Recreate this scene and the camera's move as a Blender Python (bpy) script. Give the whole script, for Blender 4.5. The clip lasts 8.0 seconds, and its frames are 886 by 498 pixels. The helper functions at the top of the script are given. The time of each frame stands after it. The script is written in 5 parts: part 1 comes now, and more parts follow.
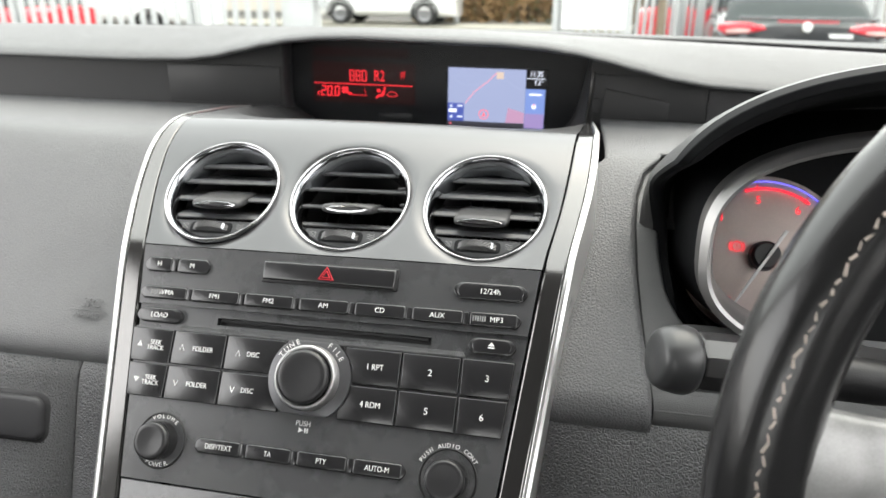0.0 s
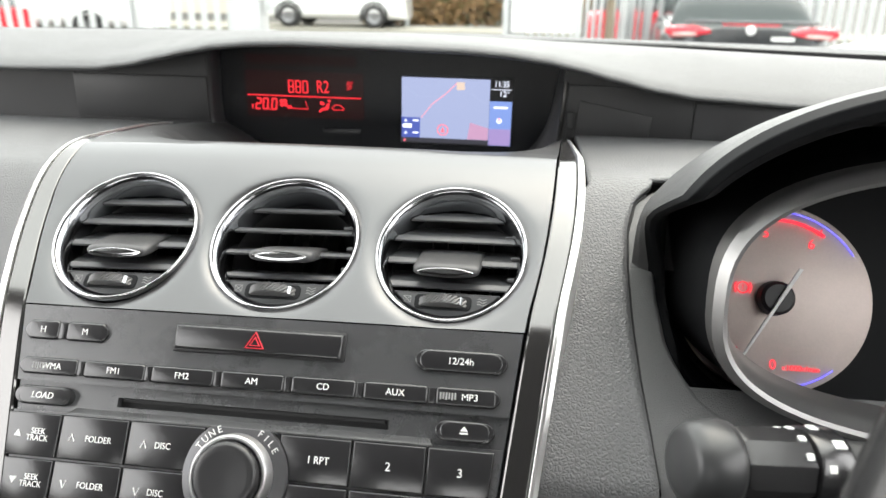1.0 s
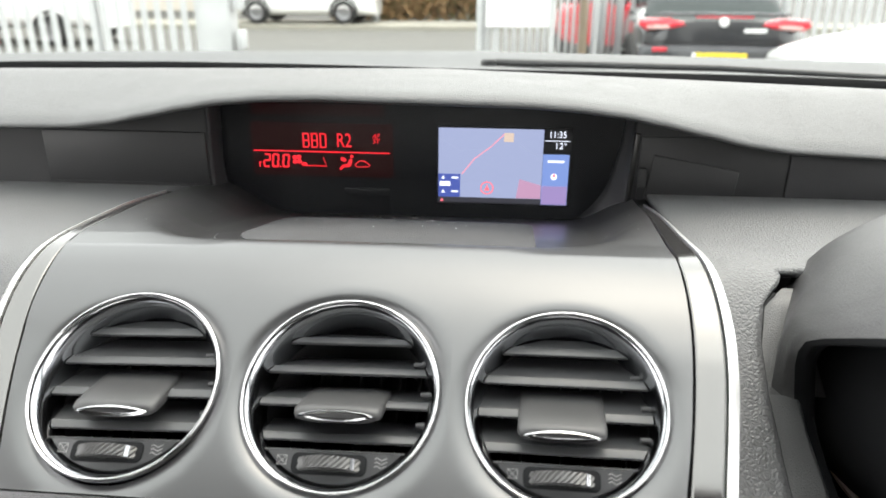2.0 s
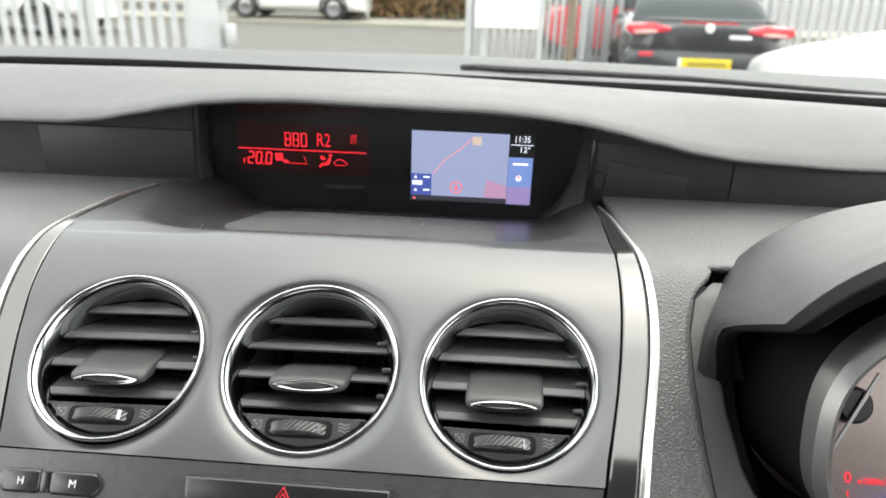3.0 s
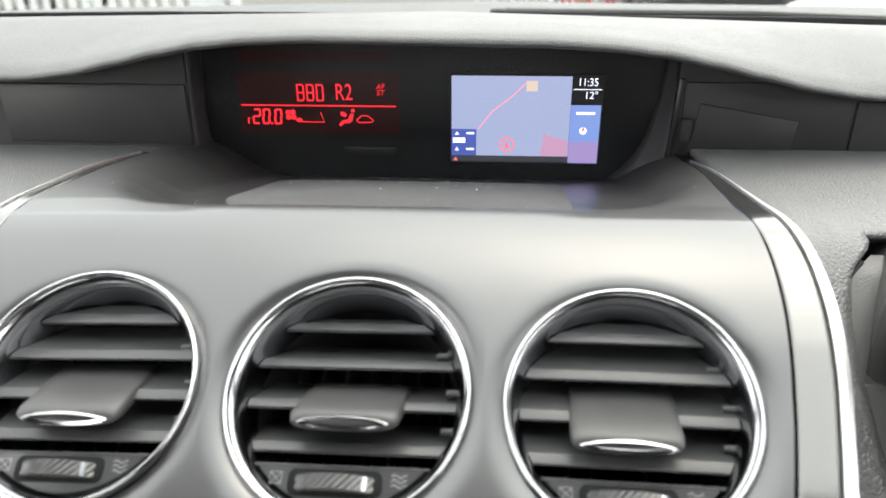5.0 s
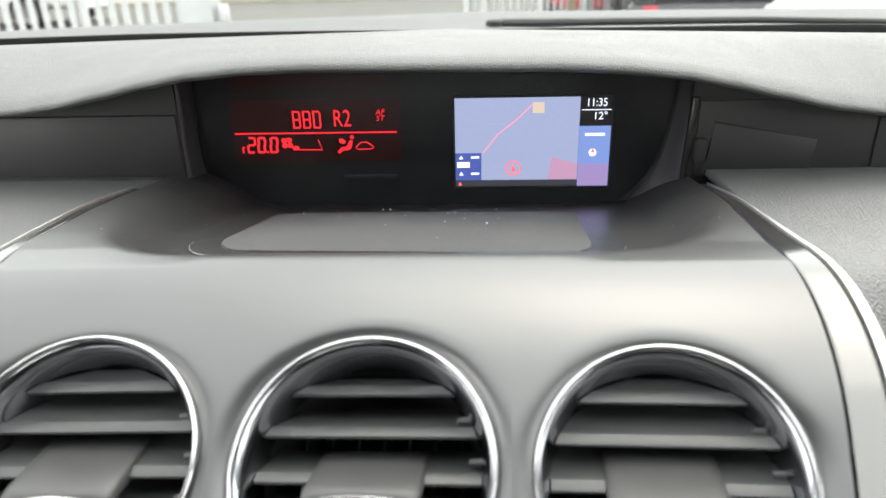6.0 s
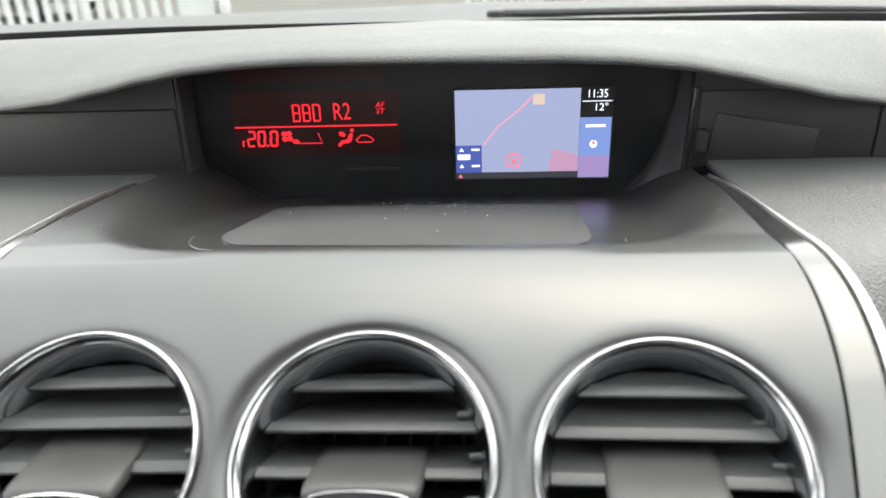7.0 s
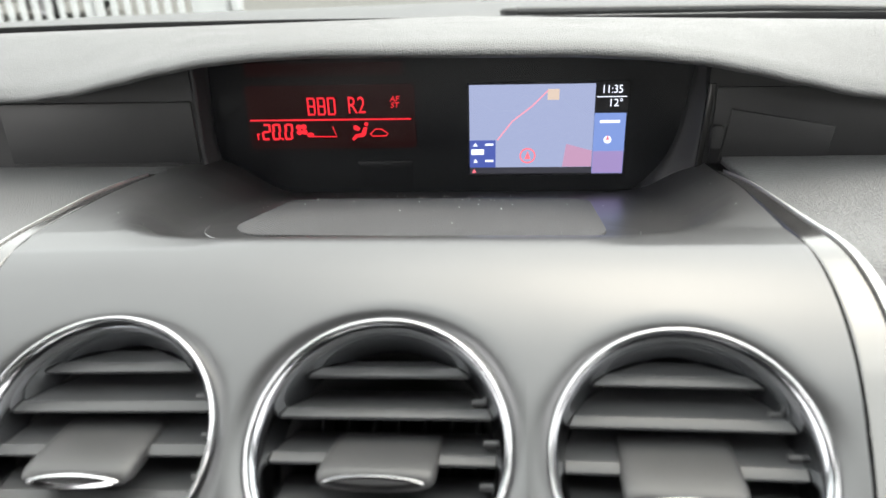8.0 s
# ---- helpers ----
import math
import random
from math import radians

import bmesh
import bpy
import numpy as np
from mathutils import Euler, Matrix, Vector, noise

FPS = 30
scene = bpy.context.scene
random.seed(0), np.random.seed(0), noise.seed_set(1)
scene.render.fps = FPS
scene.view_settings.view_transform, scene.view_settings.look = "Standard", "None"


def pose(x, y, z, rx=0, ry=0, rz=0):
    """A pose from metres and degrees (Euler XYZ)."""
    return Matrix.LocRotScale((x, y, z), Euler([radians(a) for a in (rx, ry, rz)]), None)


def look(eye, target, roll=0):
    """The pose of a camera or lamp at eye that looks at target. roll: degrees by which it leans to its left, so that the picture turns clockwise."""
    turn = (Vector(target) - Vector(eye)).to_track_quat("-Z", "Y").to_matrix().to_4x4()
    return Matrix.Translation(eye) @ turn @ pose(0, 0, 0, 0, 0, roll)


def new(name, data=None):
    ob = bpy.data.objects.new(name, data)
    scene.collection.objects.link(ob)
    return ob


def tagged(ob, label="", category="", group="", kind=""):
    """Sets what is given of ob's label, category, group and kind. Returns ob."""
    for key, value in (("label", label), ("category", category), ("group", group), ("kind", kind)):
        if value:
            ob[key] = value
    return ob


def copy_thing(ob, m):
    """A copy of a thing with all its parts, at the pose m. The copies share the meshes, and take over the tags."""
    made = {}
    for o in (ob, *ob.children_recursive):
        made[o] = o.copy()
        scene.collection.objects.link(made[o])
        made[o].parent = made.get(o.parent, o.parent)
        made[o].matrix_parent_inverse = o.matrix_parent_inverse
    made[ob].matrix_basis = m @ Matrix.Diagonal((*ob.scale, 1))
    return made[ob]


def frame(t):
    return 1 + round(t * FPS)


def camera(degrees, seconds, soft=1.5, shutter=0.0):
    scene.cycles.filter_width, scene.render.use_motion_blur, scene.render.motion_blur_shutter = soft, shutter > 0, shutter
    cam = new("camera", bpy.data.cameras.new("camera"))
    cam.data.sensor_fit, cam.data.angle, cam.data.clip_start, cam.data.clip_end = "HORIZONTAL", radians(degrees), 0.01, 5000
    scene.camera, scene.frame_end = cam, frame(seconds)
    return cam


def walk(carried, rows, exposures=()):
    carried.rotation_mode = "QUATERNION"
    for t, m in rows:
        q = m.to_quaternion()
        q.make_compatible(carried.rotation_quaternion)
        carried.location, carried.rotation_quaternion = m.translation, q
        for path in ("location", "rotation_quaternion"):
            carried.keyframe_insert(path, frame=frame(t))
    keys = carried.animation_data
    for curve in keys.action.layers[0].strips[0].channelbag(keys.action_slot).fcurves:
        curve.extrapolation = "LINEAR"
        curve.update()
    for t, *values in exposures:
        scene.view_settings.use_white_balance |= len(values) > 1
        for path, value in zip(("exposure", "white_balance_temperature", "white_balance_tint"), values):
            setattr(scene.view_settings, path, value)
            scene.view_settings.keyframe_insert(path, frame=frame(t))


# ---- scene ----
cam = camera(63.7, 8.0)
cam.data.dof.use_dof = True
cam.data.dof.focus_distance, cam.data.dof.aperture_fstop = 0.36, 12.0
PATH = [
    (0.0, (0.1568, -0.3413, 1.1855), (0.0465, 0.1142, 1.0113), -1.20),
    (0.5, (0.1465, -0.3046, 1.1716), (0.0528, 0.1547, 0.9977), -0.75),
    (1.0, (0.1367, -0.2612, 1.1821), (0.0578, 0.2011, 1.0090), -0.90),
    (1.5, (0.1027, -0.1906, 1.2217), (0.0362, 0.2737, 1.0484), -1.51),
    (1.7, (0.0721, -0.1678, 1.2149), (0.0096, 0.2963, 1.0398), -1.78),
    (2.8, (0.0756, -0.1676, 1.2042), (0.0219, 0.2960, 1.0248), -0.61),
    (3.0, (0.0874, -0.2006, 1.2181), (0.0359, 0.2636, 1.0397), -0.14),
    (3.5, (0.0505, -0.1804, 1.1959), (-0.0054, 0.2801, 1.0095), 0.24),
    (4.0, (0.0530, -0.1677, 1.2037), (-0.0050, 0.2902, 1.0114), -0.10),
    (4.5, (0.0804, -0.1556, 1.1849), (0.0197, 0.2991, 0.9860), -1.12),
    (5.0, (0.0563, -0.1177, 1.1876), (-0.0047, 0.3372, 0.9894), -2.42),
    (5.2, (0.0447, -0.0996, 1.1952), (-0.0142, 0.3562, 0.9983), -2.59),
    (6.5, (0.0488, -0.0953, 1.1953), (-0.0099, 0.3606, 0.9984), -4.26),
    (7.0, (0.0487, -0.0949, 1.1959), (-0.0110, 0.3585, 0.9938), -4.28),
    (7.5, (0.0487, -0.0967, 1.1968), (-0.0135, 0.3553, 0.9924), -4.25),
    (8.0, (0.0465, -0.0973, 1.1927), (-0.0194, 0.3558, 0.9917), -3.97),
]
walk(cam, [(t, look(eye, target, roll)) for t, eye, target, roll in PATH], [(0.0, 2.04), (0.7, 2.12), (1.2, 2.17), (1.7, 2.07), (2.8, 1.88), (3.5, 1.84), (4.5, 1.88), (5.0, 2.04), (6.3, 1.98), (8.0, 1.97)])

# ---- light ----
world = bpy.data.worlds.new("sky")
world.use_nodes = True
scene.world = world
_n = world.node_tree.nodes
_sky = _n.new("ShaderNodeTexSky")
_sky.sky_type = "NISHITA"
_sky.sun_disc = False
_sky.sun_elevation, _sky.sun_rotation = radians(62), radians(29)
_sky.air_density, _sky.dust_density, _sky.ozone_density = 1.0, 6.0, 1.0
_mixw = _n.new("ShaderNodeMixRGB")
_mixw.inputs[0].default_value = 0.75
_mixw.inputs[2].default_value = (10.2, 10.0, 9.6, 1)
world.node_tree.links.new(_sky.outputs[0], _mixw.inputs[1])
world.node_tree.links.new(_mixw.outputs[0], _n["Background"].inputs[0])
_n["Background"].inputs[1].default_value = 0.15
sun = new("sun", bpy.data.lights.new("sun", "SUN"))
sun.data.energy, sun.data.angle, sun.data.color = 0.3, radians(60), (1.0, 0.96, 0.9)
sun.matrix_world = look((5, 9, 20), (0, 0, 0))

# ---- materials ----


def mat(name, col, rough=0.5, metal=0.0, grain=0.0, scale=900.0, vary=0.12, vscale=30.0, rvary=0.12, coat=0.0, cells=False):
    """A surface with colour and gloss that vary at two scales and a fine relief; scale in cycles per metre."""
    m = bpy.data.materials.new(name)
    m.use_nodes = True
    t, n = m.node_tree, m.node_tree.nodes
    b = n["Principled BSDF"]
    co = n.new("ShaderNodeTexCoord")
    big = n.new("ShaderNodeTexNoise")
    big.inputs["Scale"].default_value, big.inputs["Detail"].default_value = vscale, 5
    fine = n.new("ShaderNodeTexNoise")
    fine.inputs["Scale"].default_value, fine.inputs["Detail"].default_value = scale, 3
    for tex in (big, fine):
        t.links.new(co.outputs["Object"], tex.inputs["Vector"])
    add = n.new("ShaderNodeMath")
    add.operation = "MULTIPLY_ADD"
    add.inputs[1].default_value = 0.35
    t.links.new(fine.outputs[0], add.inputs[0])
    t.links.new(big.outputs[0], add.inputs[2])
    ramp = n.new("ShaderNodeMapRange")
    ramp.inputs[1].default_value, ramp.inputs[2].default_value = 0.4, 1.0
    ramp.inputs[3].default_value, ramp.inputs[4].default_value = 1 - vary, 1 + vary
    t.links.new(add.outputs[0], ramp.inputs[0])
    mul = n.new("ShaderNodeMixRGB")
    mul.blend_type = "MULTIPLY"
    mul.inputs[0].default_value = 1
    mul.inputs[1].default_value = (*col, 1)
    t.links.new(ramp.outputs[0], mul.inputs[2])
    t.links.new(mul.outputs[0], b.inputs["Base Color"])
    rr = n.new("ShaderNodeMapRange")
    rr.inputs[1].default_value, rr.inputs[2].default_value = 0.4, 1.0
    rr.inputs[3].default_value, rr.inputs[4].default_value = max(0.02, rough * (1 - rvary)), min(1, rough * (1 + rvary))
    t.links.new(add.outputs[0], rr.inputs[0])
    t.links.new(rr.outputs[0], b.inputs["Roughness"])
    b.inputs["Metallic"].default_value = metal
    b.inputs["Coat Weight"].default_value = coat
    b.inputs["Coat Roughness"].default_value = 0.08
    if grain:
        bump = n.new("ShaderNodeBump")
        bump.inputs["Strength"].default_value, bump.inputs["Distance"].default_value = grain, 0.0011
        if cells:
            vor = n.new("ShaderNodeTexVoronoi")
            vor.feature = "DISTANCE_TO_EDGE"
            vor.inputs["Scale"].default_value = scale
            warp = n.new("ShaderNodeVectorMath")
            warp.operation = "MULTIPLY_ADD"
            warp.inputs[1].default_value = (1.1 / scale,) * 3
            wob = n.new("ShaderNodeTexNoise")
            wob.inputs["Scale"].default_value = scale * 0.7
            t.links.new(co.outputs["Object"], wob.inputs["Vector"])
            t.links.new(wob.outputs["Color"], warp.inputs[0])
            t.links.new(co.outputs["Object"], warp.inputs[2])
            t.links.new(warp.outputs[0], vor.inputs["Vector"])
            sm = n.new("ShaderNodeMapRange")
            sm.interpolation_type = "SMOOTHSTEP"
            sm.inputs[2].default_value = 0.30
            t.links.new(vor.outputs["Distance"], sm.inputs[0])
            t.links.new(sm.outputs[0], bump.inputs["Height"])
        else:
            t.links.new(fine.outputs[0], bump.inputs["Height"])
        t.links.new(bump.outputs[0], b.inputs["Normal"])
    return m


def glow(name, col, power, rough=0.5):
    m = bpy.data.materials.new(name)
    m.use_nodes = True
    b = m.node_tree.nodes["Principled BSDF"]
    b.inputs["Base Color"].default_value = (0.006, 0.006, 0.006, 1)
    b.inputs["Roughness"].default_value = rough
    b.inputs["Emission Color"].default_value = (*col, 1)
    b.inputs["Emission Strength"].default_value = power
    return m


VINYL = mat("dash_vinyl", (0.112, 0.113, 0.115), 0.40, 0, 0.36, 760, 0.10, cells=True)
TOP_VINYL = mat("top_pad_vinyl", (0.086, 0.087, 0.088), 0.48, 0, 0.34, 760, 0.10, cells=True)
VINYL_COARSE = mat("coarse_vinyl", (0.105, 0.106, 0.108), 0.36, 0, 0.6, 480, 0.1, cells=True)
PLASTIC = mat("dark_plastic", (0.030, 0.030, 0.032), 0.5, 0, 0.25, 1500)
BLACK = mat("black_plastic", (0.019, 0.019, 0.020), 0.45, 0, 0.1, 1500)
DARK = mat("duct_black", (0.016, 0.016, 0.0168), 0.7)
TUNNEL = mat("cluster_black", (0.010, 0.0105, 0.0115), 0.6)
TUNNEL.node_tree.nodes["Principled BSDF"].inputs["Specular IOR Level"].default_value = 0.12
BEZEL = mat("bezel_silver", (0.36, 0.355, 0.35), 0.38, 0.85, 0.02, 2500, 0.06)
FASCIA = mat("satin_fascia_paint", (0.125, 0.126, 0.128), 0.30, 0.8, 0.02, 2500, 0.03, 30.0, 0.03)
RADIO = mat("radio_faceplate", (0.064, 0.065, 0.067), 0.28, 0.1, 0.04, 2500, 0.08)
BUTTON = mat("button_plastic", (0.018, 0.018, 0.0190), 0.20, 0, 0.05, 2500, 0.1)
SMOKE = mat("smoked_gloss", (0.035, 0.0345, 0.034), 0.22, 0.45, 0, 900, 0.03, 30.0, 0.03)
for _m in (RADIO, BUTTON):
    _m.node_tree.nodes["Principled BSDF"].inputs["Specular IOR Level"].default_value = 0.85
STRIP = mat("mirror_gloss_trim", (0.17, 0.168, 0.165), 0.13, 0.9, 0, 900, 0.03, 30.0, 0.03)
BRIGHT = mat("bright_satin_silver", (0.74, 0.74, 0.73), 0.30, 0.9, 0.02, 2500, 0.04)
SILVER = mat("satin_silver", (0.52, 0.52, 0.52), 0.36, 0.9, 0.02, 2500, 0.06)
CHROME = mat("chrome", (0.62, 0.62, 0.63), 0.08, 1.0, 0, 900, 0.04)
PRINT = mat("white_print", (0.82, 0.82, 0.81), 0.6, 0, 0, 900, 0.05)
SILVER_PAINT = mat("silver_paint", (0.20, 0.20, 0.205), 0.35, 0.6, 0.02, 2000)
WORN_SILVER = mat("worn_silver_paint", (0.25, 0.25, 0.247), 0.40, 0.5, 0.05, 1500, 0.45, 45)
LEATHER = mat("worn_leather", (0.014, 0.014, 0.0145), 0.20, 0, 0.08, 1500, 0.3, 18, 0.25, coat=0.35, cells=True)
HOOD = mat("hood_vinyl", (0.036, 0.036, 0.037), 0.42, 0, 0.20, 900, 0.1, cells=True)
HOOD.node_tree.nodes["Principled BSDF"].inputs["Specular IOR Level"].default_value = 0.95
BAND = mat("band_vinyl", (0.095, 0.095, 0.096), 0.45, 0, 0.22, 900, 0.1, cells=True)
PAD_COARSE = mat("coarse_leather_grain", (0.115, 0.116, 0.118), 0.35, 0, 0.34, 470, 0.10, cells=True)
CLOTH = mat("speaker_cloth", (0.105, 0.105, 0.110), 0.85, 0, 0.4, 1600)
# woven threads with small dark holes between them
_c = CLOTH.node_tree
_co, _sep, _mulw, _rng, _dark = (_c.nodes.new(k) for k in ("ShaderNodeTexCoord", "ShaderNodeSeparateXYZ", "ShaderNodeMath", "ShaderNodeMapRange", "ShaderNodeMixRGB"))
_c.links.new(_co.outputs["Object"], _sep.inputs[0])
_mulw.operation = "MULTIPLY"
for _k in range(2):
    _f, _s = _c.nodes.new("ShaderNodeMath"), _c.nodes.new("ShaderNodeMath")
    _f.operation, _s.operation = "MULTIPLY", "SINE"
    _f.inputs[1].default_value = 2 * math.pi / 0.0018
    _c.links.new(_sep.outputs[_k], _f.inputs[0])
    _c.links.new(_f.outputs[0], _s.inputs[0])
    _c.links.new(_s.outputs[0], _mulw.inputs[_k])
_rng.inputs[1].default_value, _rng.inputs[2].default_value = -0.25, 0.45
_rng.inputs[3].default_value, _rng.inputs[4].default_value = 1.0, 0.08
_c.links.new(_mulw.outputs[0], _rng.inputs[0])
_dark.blend_type = "MULTIPLY"
_dark.inputs[0].default_value = 1
_pb = _c.nodes["Principled BSDF"]
_c.links.new(_pb.inputs["Base Color"].links[0].from_socket, _dark.inputs[1])
_c.links.new(_rng.outputs[0], _dark.inputs[2])
_c.links.new(_dark.outputs[0], _pb.inputs["Base Color"])
HEADLINER = mat("headliner", (0.11, 0.11, 0.112), 0.9, 0, 0.3, 700)
LENS_BLACK = mat("display_lens", (0.009, 0.0095, 0.011), 0.22, 0, 0, 900, 0.02, 30.0, 0.02)
RED_GLOW = glow("red_segments", (1.0, 0.015, 0.03), 0.31)
RED_DIM = glow("red_backlight", (1.0, 0.03, 0.03), 0.0028, 0.2)
# weak glow that stands for the red display's reflection above it
RED_FAINT = glow("red_upper_reflection", (1.0, 0.03, 0.03), 0.0016, 0.2)
MAP_BLUE = glow("map_ground", (0.36, 0.41, 0.62), 0.29, 0.2)
# beige of the lens cover's reflection, put into the black dial's colour
DIAL_GLARE = mat("dial_face_glare", (0.62, 0.53, 0.49), 0.5, 0.2, 0.02, 900)

# ---- building helpers ----
HZ = 1.0                     # height of the disc slot over the ground
LEAN = 34.0                  # lean of the radio's face
FM = pose(0, 0, HZ, -LEAN, 0, 0)


def mesh_of(bm, name, smooth=None):
    me = bpy.data.meshes.new(name)
    bm.normal_update()
    bm.to_mesh(me)
    bm.free()
    if smooth is not None:
        me.polygons.foreach_set("use_smooth", [True] * len(me.polygons))
        if smooth < 180:
            me.set_sharp_from_angle(angle=radians(smooth))
    return me


def thing(name, label, category, m=None, group="", kind=""):
    ob = new(name)
    ob.empty_display_size = 0.02
    if m is not None:
        ob.matrix_world = m
    return tagged(ob, label, category, group, kind)


def part(name, bm, material, parent=None, label="", smooth=35):
    ob = new(name, mesh_of(bm, name, smooth))
    ob.data.materials.append(material)
    if parent is not None:
        ob.parent = parent
    if label:
        tagged(ob, label)
    return ob


def solid(ob, thick, offset=-1):
    s = ob.modifiers.new("thickness", "SOLIDIFY")
    s.thickness, s.offset = thick, offset
    return ob


def rbox(x0, x1, y0, y1, z0, z1, bevel=0.0, seg=2, bm=None):
    """A box with rounded edges."""
    own = bmesh.new()
    r = bmesh.ops.create_cube(own, size=1)
    for v in r["verts"]:
        v.co = ((x0 + x1) / 2 + v.co.x * (x1 - x0), (y0 + y1) / 2 + v.co.y * (y1 - y0), (z0 + z1) / 2 + v.co.z * (z1 - z0))
    if bevel:
        bmesh.ops.bevel(own, geom=own.edges[:], offset=bevel, segments=seg, profile=0.5, affect="EDGES")
    if bm is None:
        return own
    join(bm, own)
    return bm


def join(bm, other, m=None):
    me = bpy.data.meshes.new("tmp")
    if m is not None:
        other.transform(m)
    other.to_mesh(me)
    other.free()
    bm.from_mesh(me)
    bpy.data.meshes.remove(me)
    return bm


def rrect(x0, z0, x1, z1, r, n=5):
    """Outline of a rectangle with round corners, counter-clockwise."""
    pts = []
    for cx, cz, a0 in ((x1 - r, z1 - r, 0), (x0 + r, z1 - r, 90), (x0 + r, z0 + r, 180), (x1 - r, z0 + r, 270)):
        for i in range(n + 1):
            a = radians(a0 + 90 * i / n)
            pts.append((cx + r * math.cos(a), cz + r * math.sin(a)))
    return pts


def prism(pts, front, back, bevel=0.0, seg=2, bm=None):
    """An outline in x and z, drawn out from y=front (facing -y) to y=back, its front edge rounded."""
    own = bmesh.new()
    vs = [own.verts.new((x, front, z)) for x, z in pts]
    f = own.faces.new(vs)
    f.normal_update()
    if f.normal.y > 0:
        f.normal_flip()
    ring = list(f.edges)
    ext = bmesh.ops.extrude_face_region(own, geom=[f])
    moved = [v for v in ext["geom"] if isinstance(v, bmesh.types.BMVert)]
    for v in moved:
        v.co.y = back
    own.faces.ensure_lookup_table()
    # the region that was drawn out is the back; close the front again if it went along
    if not any(all(abs(v.co.y - front) < 2e-6 for v in q.verts) for q in own.faces):
        own.faces.new([v for v in own.verts if abs(v.co.y - front) < 2e-6])
    bmesh.ops.recalc_face_normals(own, faces=own.faces[:])
    if bevel:
        es = [e for e in own.edges if all(abs(v.co.y - front) < 2e-6 for v in e.verts)]
        bmesh.ops.bevel(own, geom=es, offset=bevel, segments=seg, profile=0.5, affect="EDGES")
    if bm is None:
        return own
    return join(bm, own)


def lathe(prof, n=48, bm=None, m=None, a0=0.0, a1=360.0):
    """A profile of (radius, y) turned round the y axis."""
    own = bmesh.new()
    full = abs(a1 - a0) >= 360
    rows = []
    for i in range(n if full else n + 1):
        a = radians(a0 + (a1 - a0) * i / n)
        rows.append([own.verts.new((r * math.cos(a), y, r * math.sin(a))) for r, y in prof])
    for i in range(n):
        p, q = rows[i], rows[(i + 1) % len(rows)]
        for j in range(len(prof) - 1):
            own.faces.new((p[j], p[j + 1], q[j + 1], q[j]))
    bmesh.ops.remove_doubles(own, verts=own.verts[:], dist=1e-7)
    bmesh.ops.recalc_face_normals(own, faces=own.faces[:])
    if bm is None:
        if m is not None:
            own.transform(m)
        return own
    return join(bm, own, m)


def sheet(fn, nu, nv, closed_u=False, bm=None):
    """A grid of fn(u, v), u and v from 0 to 1."""
    own = bm or bmesh.new()
    rows = [[own.verts.new(fn(i / nu, j / nv)) for i in range(nu if closed_u else nu + 1)] for j in range(nv + 1)]
    for j in range(nv):
        for i in range(nu):
            k = (i + 1) % len(rows[0])
            own.faces.new((rows[j][i], rows[j][k], rows[j + 1][k], rows[j + 1][i]))
    return own


def spline(pts, n):
    """A smooth curve (Catmull-Rom) through points, n steps between each two."""
    pts = [Vector(p) for p in pts]
    ext = [2 * pts[0] - pts[1], *pts, 2 * pts[-1] - pts[-2]]
    out = []
    for i in range(1, len(ext) - 2):
        p0, p1, p2, p3 = ext[i - 1:i + 3]
        for k in range(n):
            t = k / n
            out.append(0.5 * (2 * p1 + (p2 - p0) * t + (2 * p0 - 5 * p1 + 4 * p2 - p3) * t * t + (3 * p1 - p0 - 3 * p2 + p3) * t ** 3))
    return out + [pts[-1]]


def curve_at(pts, n=12):
    """A function of 0..1 along a smooth curve through points, even in length."""
    line = spline(pts, n)
    acc = [0.0]
    for a, b in zip(line, line[1:]):
        acc.append(acc[-1] + (b - a).length)

    def at(s):
        d = min(max(s, 0), 1) * acc[-1]
        for i in range(1, len(acc)):
            if d <= acc[i] or i == len(acc) - 1:
                k = (d - acc[i - 1]) / max(1e-9, acc[i] - acc[i - 1])
                return line[i - 1].lerp(line[i], min(k, 1))
    return at


def tube(pts, r, n=10, bm=None):
    """A round bar along points; r a number or one per point."""
    own = bmesh.new()
    pts = [Vector(p) for p in pts]
    rad = r if isinstance(r, (list, tuple)) else [r] * len(pts)
    rows, side = [], None
    for i, p in enumerate(pts):
        d = (pts[min(i + 1, len(pts) - 1)] - pts[max(i - 1, 0)]).normalized()
        if side is None:
            side = d.orthogonal().normalized()
        side = (side - d * side.dot(d)).normalized()
        up = d.cross(side)
        rows.append([own.verts.new(p + rad[i] * (math.cos(2 * math.pi * k / n) * side + math.sin(2 * math.pi * k / n) * up)) for k in range(n)])
    for a, b in zip(rows, rows[1:]):
        for k in range(n):
            own.faces.new((a[k], a[(k + 1) % n], b[(k + 1) % n], b[k]))
    own.faces.new(rows[0][::-1])
    own.faces.new(rows[-1])
    bmesh.ops.recalc_face_normals(own, faces=own.faces[:])
    return own if bm is None else join(bm, own)


